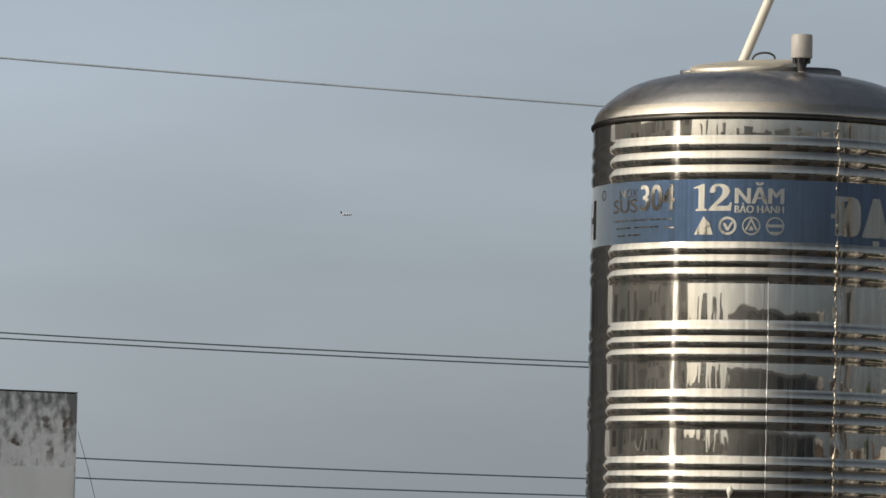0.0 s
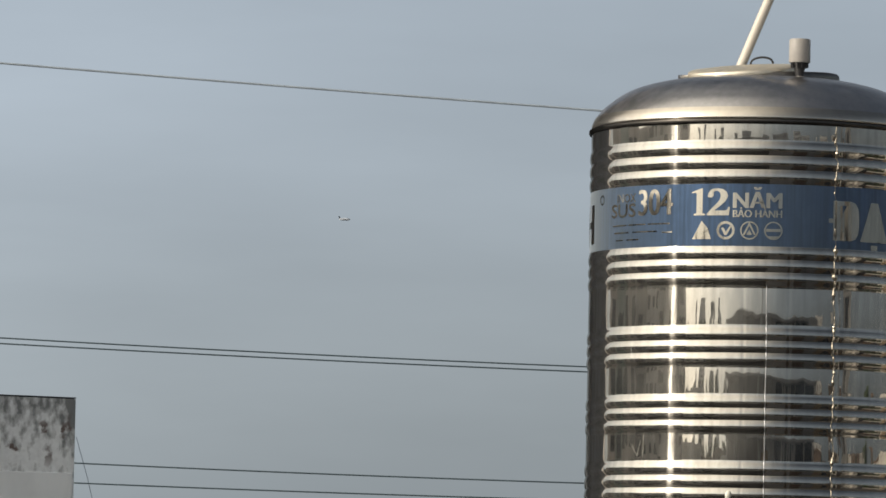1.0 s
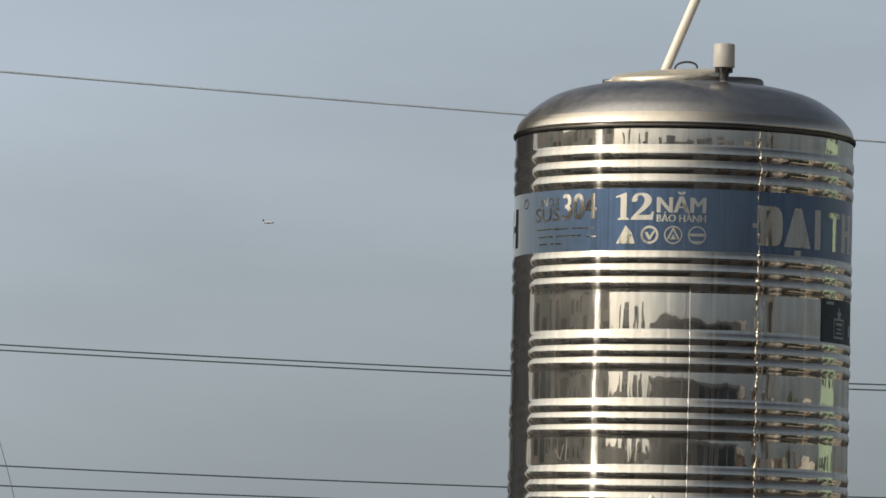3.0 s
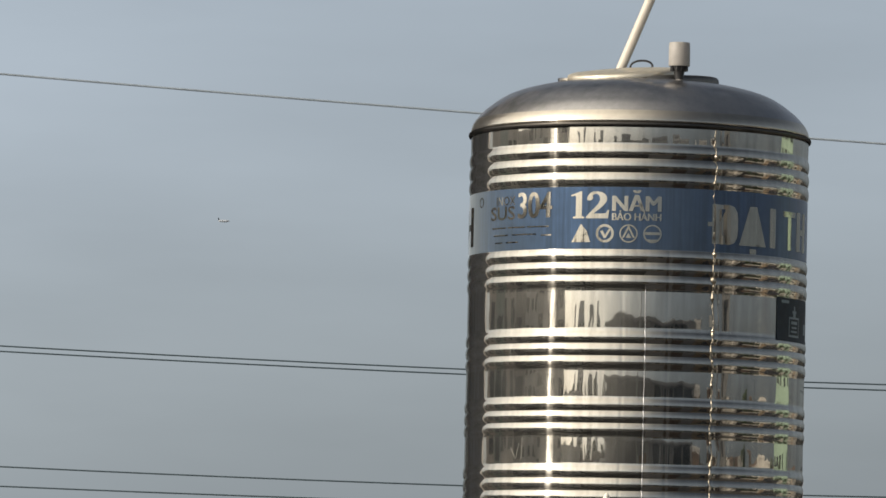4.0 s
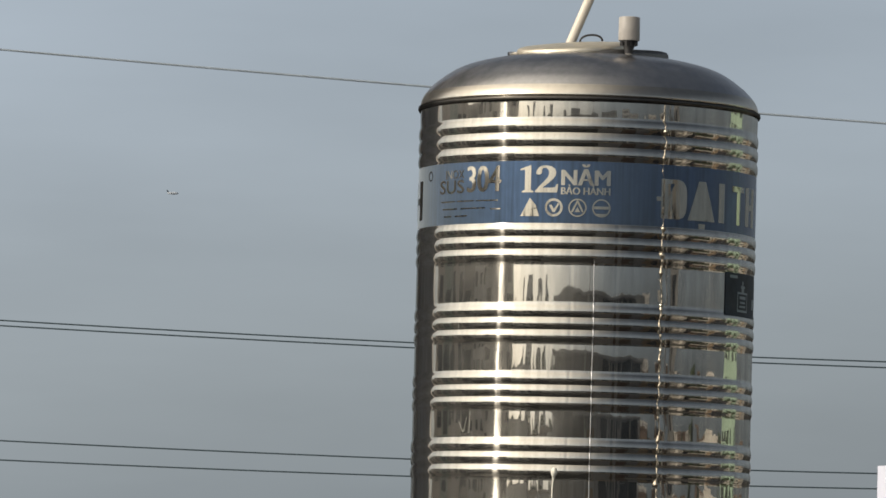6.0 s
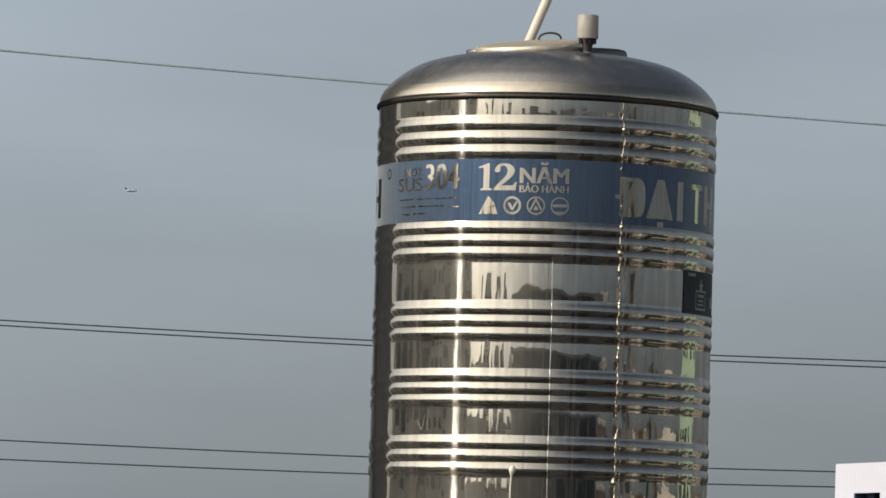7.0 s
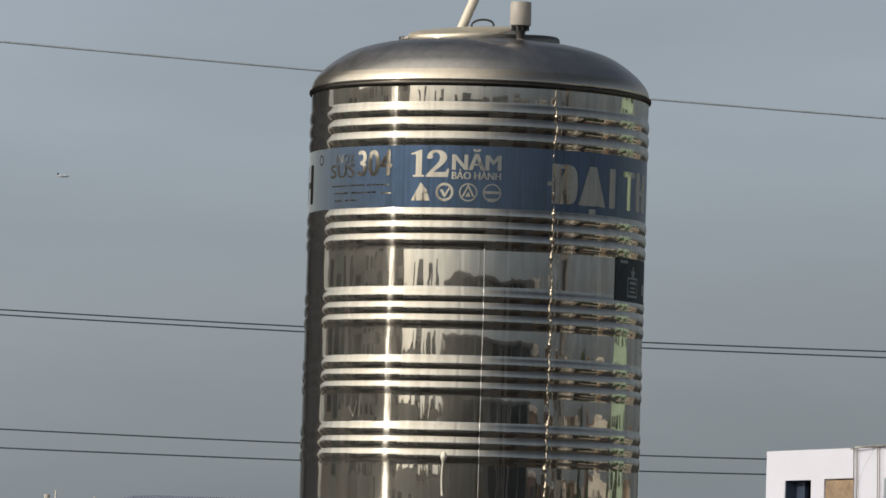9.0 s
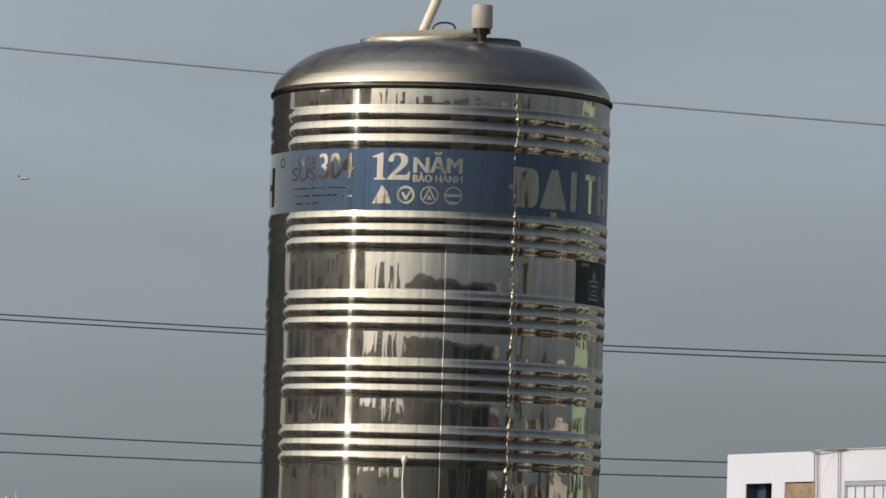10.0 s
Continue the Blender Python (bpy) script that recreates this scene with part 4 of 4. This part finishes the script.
# ------------------------------------------------------------- the town that the steel mirrors
def town_house(phi, dist, width, depth, top, wall, label, storeys=3, bays=4, roof=None, turn=0.0, pane=M_GLASS, floor_h=3.3):
    """phi: degrees round from the street side of the tank (right is plus); top: height in the world."""
    a = radians(phi)
    x, y = TX + dist * math.sin(a), TY - dist * math.cos(a)
    ob = empty("town_house", pose(x, y, GROUND, 0, 0, phi + 180 + turn), label, "house", "houses of the town")
    h = top - GROUND
    part("wall", boxed(-width / 2, width / 2, 0, depth, 0, h, bevel=0.04), wall, ob, smooth=False)
    # local -y looks at the tank
    part("parapet", boxed(-width / 2 - 0.15, width / 2 + 0.15, -0.15, depth + 0.15, h + 0.004, h + 0.25), roof or wall, ob, smooth=False)
    first = None
    for i in range(storeys):
        for j in range(bays):
            wd = width / bays
            cx, cz = -width / 2 + wd * (j + 0.5), h - floor_h * (i + 0.55)
            if cz < 1:
                continue
            if first is None:
                first = part("window", boxed(-wd * 0.28, wd * 0.28, -0.06, 0.05, -0.25 * floor_h, 0.25 * floor_h), pane, ob, "dark glazed window", smooth=False)
                win = first
            else:
                win = new("window", first.data)
                win.parent = ob
            win.location = (cx, 0, cz)
    return ob


for phi, dist, w, top, wall, bays, said in (
        (-113.5, 26, 4.3, 4.9, M_OFFWHITE, 1, "off-white plastered narrow house close by"), (-105.5, 25, 3.8, 4.5, M_PALEGREEN, 1, "grey green plastered narrow house close by"),
        (-96, 26, 5.6, 5.0, M_OFFWHITE, 2, "off-white plastered house close by"), (-86, 27, 5.4, 4.6, M_GREYWALL, 1, "grey plastered house close by"),
        (-75, 60, 12.5, 7.9, M_OFFWHITE, 3, "hazy pale apartment block"), (-64, 58, 12.5, 9.0, M_OFFWHITE, 2, "tall hazy pale apartment block"), (-54.5, 60, 9.5, 8.2, M_GREYWALL, 2, "hazy grey apartment block with few windows")):
    town_house(phi, dist, w, 8, top, wall, said, 3, bays, floor_h=2.6)
# far towers: pale walls and grey panes hold the haze as colour
for phi, dist, w, top in ((-42, 300, 7, 20), (-36.5, 320, 13, 23), (-30, 300, 6, 19), (-26, 310, 9, 21), (-17, 330, 20, 16.0), (-9, 330, 26, 18.5), (3, 340, 30, 13.5), (14, 260, 40, 12.0), (24, 300, 14, 17.0), (29, 250, 30, 12.5), (42, 255, 26, 12.5)):
    town_house(phi, dist, w, 12, top, M_FAR, "distant tower block with haze in its pale wall colour", 4, max(2, int(w / 5)), pane=M_GREYWALL)
town_house(58, 30, 6.0, 8, 5.6, M_SHADE, "narrow dark grey house in shade", 3, 2)
town_house(120, 46, 13.5, 6, 7.6, M_GREEN, "pale green rendered house with dark windows", 7, 4, floor_h=1.7)
# an unbroken belt of houses all round
rng = random.Random(5)
phi = -50.0
while phi < 140:
    dist = rng.uniform(48, 85) if phi > -16 else rng.uniform(31, 37)
    w = rng.uniform(2.6, 6.0) if phi > 40 else rng.uniform(5, 9)
    step = math.degrees(w / dist)
    low, high = (0.5, 1.4) if phi < -16 else (1.0, 2.0) if phi < 30 else (0.3, 1.7)
    top = 2.2 + dist * math.tan(radians(rng.uniform(low, high)))
    kind_of = rng.choice((0, 0, 1, 2)) if phi > -16 else rng.choice((0, 1, 1))
    if phi > 40:
        kind_of = rng.choice((0, 1, 1, 2, 3, 3, 4))
    wall = (M_GREYWALL, M_OFFWHITE, M_TAN, M_TILE, M_SHADE)[kind_of]
    said = ("grey plastered town house", "off-white plastered town house", "tan plastered town house", "brown brick town house", "dark grey rendered town house")[kind_of]
    tiled = rng.random() < 0.4
    town_house(phi + step / 2, dist, w * 1.06, 8, top, wall, said + (" with a brown roof edge" if tiled else " with a flat roof"), 3, rng.choice((2, 3)), M_TILE if tiled else None, turn=rng.uniform(-12, 12))
    phi += step

# low houses and yards close by, down on the sunny side of the lane
rng = random.Random(11)
phi = 46.0
while phi < 138:
    dist = rng.uniform(13, 24)
    w = rng.uniform(1.1, 2.8)
    step = math.degrees(w / dist)
    wall, said = rng.choice(((M_OFFWHITE, "low cream plastered house"), (M_CREAM, "low pale concrete house"), (M_SHADE, "low grey rendered house"), (M_TILE, "low brown brick house"),
                             (M_TAN, "low tan plastered house"), (M_DARKROOM, "low dark shed"), (M_DARKROOM, "low dark shed")))
    town_house(phi + step / 2, dist, w, 3.5, rng.uniform(-3.0, 1.9), wall, said + " beside the lane", 3, rng.choice((1, 2)), rng.choice((M_TILE, M_CREAM, M_DARKROOM)), turn=rng.uniform(-15, 15), floor_h=2.7)
    phi += step * 1.15

# parapet of the roof terrace, in two lengths
for x0, x1, z1, mat, said in ((2.9, 6.0, 0.95, M_TAN, "tan plastered parapet wall on the roof terrace"), (6.4, 10.5, 0.7, M_GREYWALL, "grey plastered parapet wall on the roof terrace")):
    ob = link_mesh("parapet_wall", boxed(x0, x1, 2.5, 2.65, 0.0, z1, bevel=0.01), mat)
    tagged(ob, said, "wall", "parapet walls")

# rooftop shed behind the camera, with a wide dark opening
shed = empty("rooftop_shed", pose(0, -3.6, 0), "grey rooftop shed with a wide dark opening", "shed")
part("roof", boxed(-7.4, 17.0, -1.9, 0.35, 3.16, 3.32, bevel=0.02), M_GREYWALL, shed)
part("back_wall", boxed(-7.3, 5.0, -1.75, -1.6, 0, 3.158), M_GREYWALL, shed, smooth=False)
# same wall, this half coloured dark for the shaded interior
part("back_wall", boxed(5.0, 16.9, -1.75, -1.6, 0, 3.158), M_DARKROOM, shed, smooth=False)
for x in (-7.1, -4.9, -4.1, -2.2, 0.7, 3.4, 6.2, 7.0, 9.4, 12.8, 16.6):
    part("column", boxed(x - 0.13, x + 0.13, -0.13, 0.13, 0, 3.158, bevel=0.01), M_CREAM if x == 0.7 else M_GREYWALL, shed, smooth=False)
part("partition", boxed(7.4, 9.0, -1.4, -1.3, 0, 3.158), M_GREYWALL, shed, smooth=False)
part("partition", boxed(-6.1, -4.4, -1.4, -1.3, 0, 3.158), M_GREYWALL, shed, smooth=False)
part("back_wall", boxed(1.2, 3.0, -1.5, -1.4, 0, 2.6), M_TAN, shed, "low tan partition", smooth=False)

# trees of the skyline
def leafy_tree(x, y, height, spread, seed):
    rng = random.Random(seed)
    ob = empty("tree", pose(x, y, GROUND), "dark green leafy town tree in the distance", "tree", "trees of the town")
    part("trunk", tube([(0, 0, 0), (0.1, 0.05, height * 0.3), (0.0, 0.1, height * 0.6)], 0.3, 8, [0.4, 0.3, 0.18]), M_BARK, ob)
    bm = bmesh.new()
    for _ in range(420):
        a, r, h = rng.uniform(0, 6.283), spread * math.sqrt(rng.random()), rng.random()
        k = math.sin(math.pi * min(0.95, 0.12 + 0.85 * h)) * (0.7 + 0.5 * rng.random())
        c = Vector((r * k * math.cos(a), r * k * math.sin(a), height * (0.35 + 0.65 * h)))
        s = rng.uniform(0.3, 0.7)
        q = Euler((rng.uniform(0, 6), rng.uniform(0, 6), rng.uniform(0, 6))).to_matrix()
        bm.faces.new([bm.verts.new(c + q @ Vector(v) * s) for v in ((-1, -0.5, 0), (1, -0.6, 0.1), (0.8, 0.6, 0), (-0.7, 0.6, 0.1))])
    part("crown", bm, M_LEAF, ob, smooth=False)


for k in range(24):
    phi = radians(-50 + 1.5 * k + random.uniform(-0.7, 0.7))
    dist = random.uniform(40, 47)
    leafy_tree(TX + dist * math.sin(phi), TY - dist * math.cos(phi), random.uniform(12.0, 13.8), random.uniform(1.0, 2.0), k)
for k in range(16):
    phi = radians(44 + 5.4 * k + random.uniform(-2, 2))
    dist = random.uniform(30, 44)
    leafy_tree(TX + dist * math.sin(phi), TY - dist * math.cos(phi), random.uniform(11.2, 13.0), random.uniform(0.8, 2.0), 60 + k)
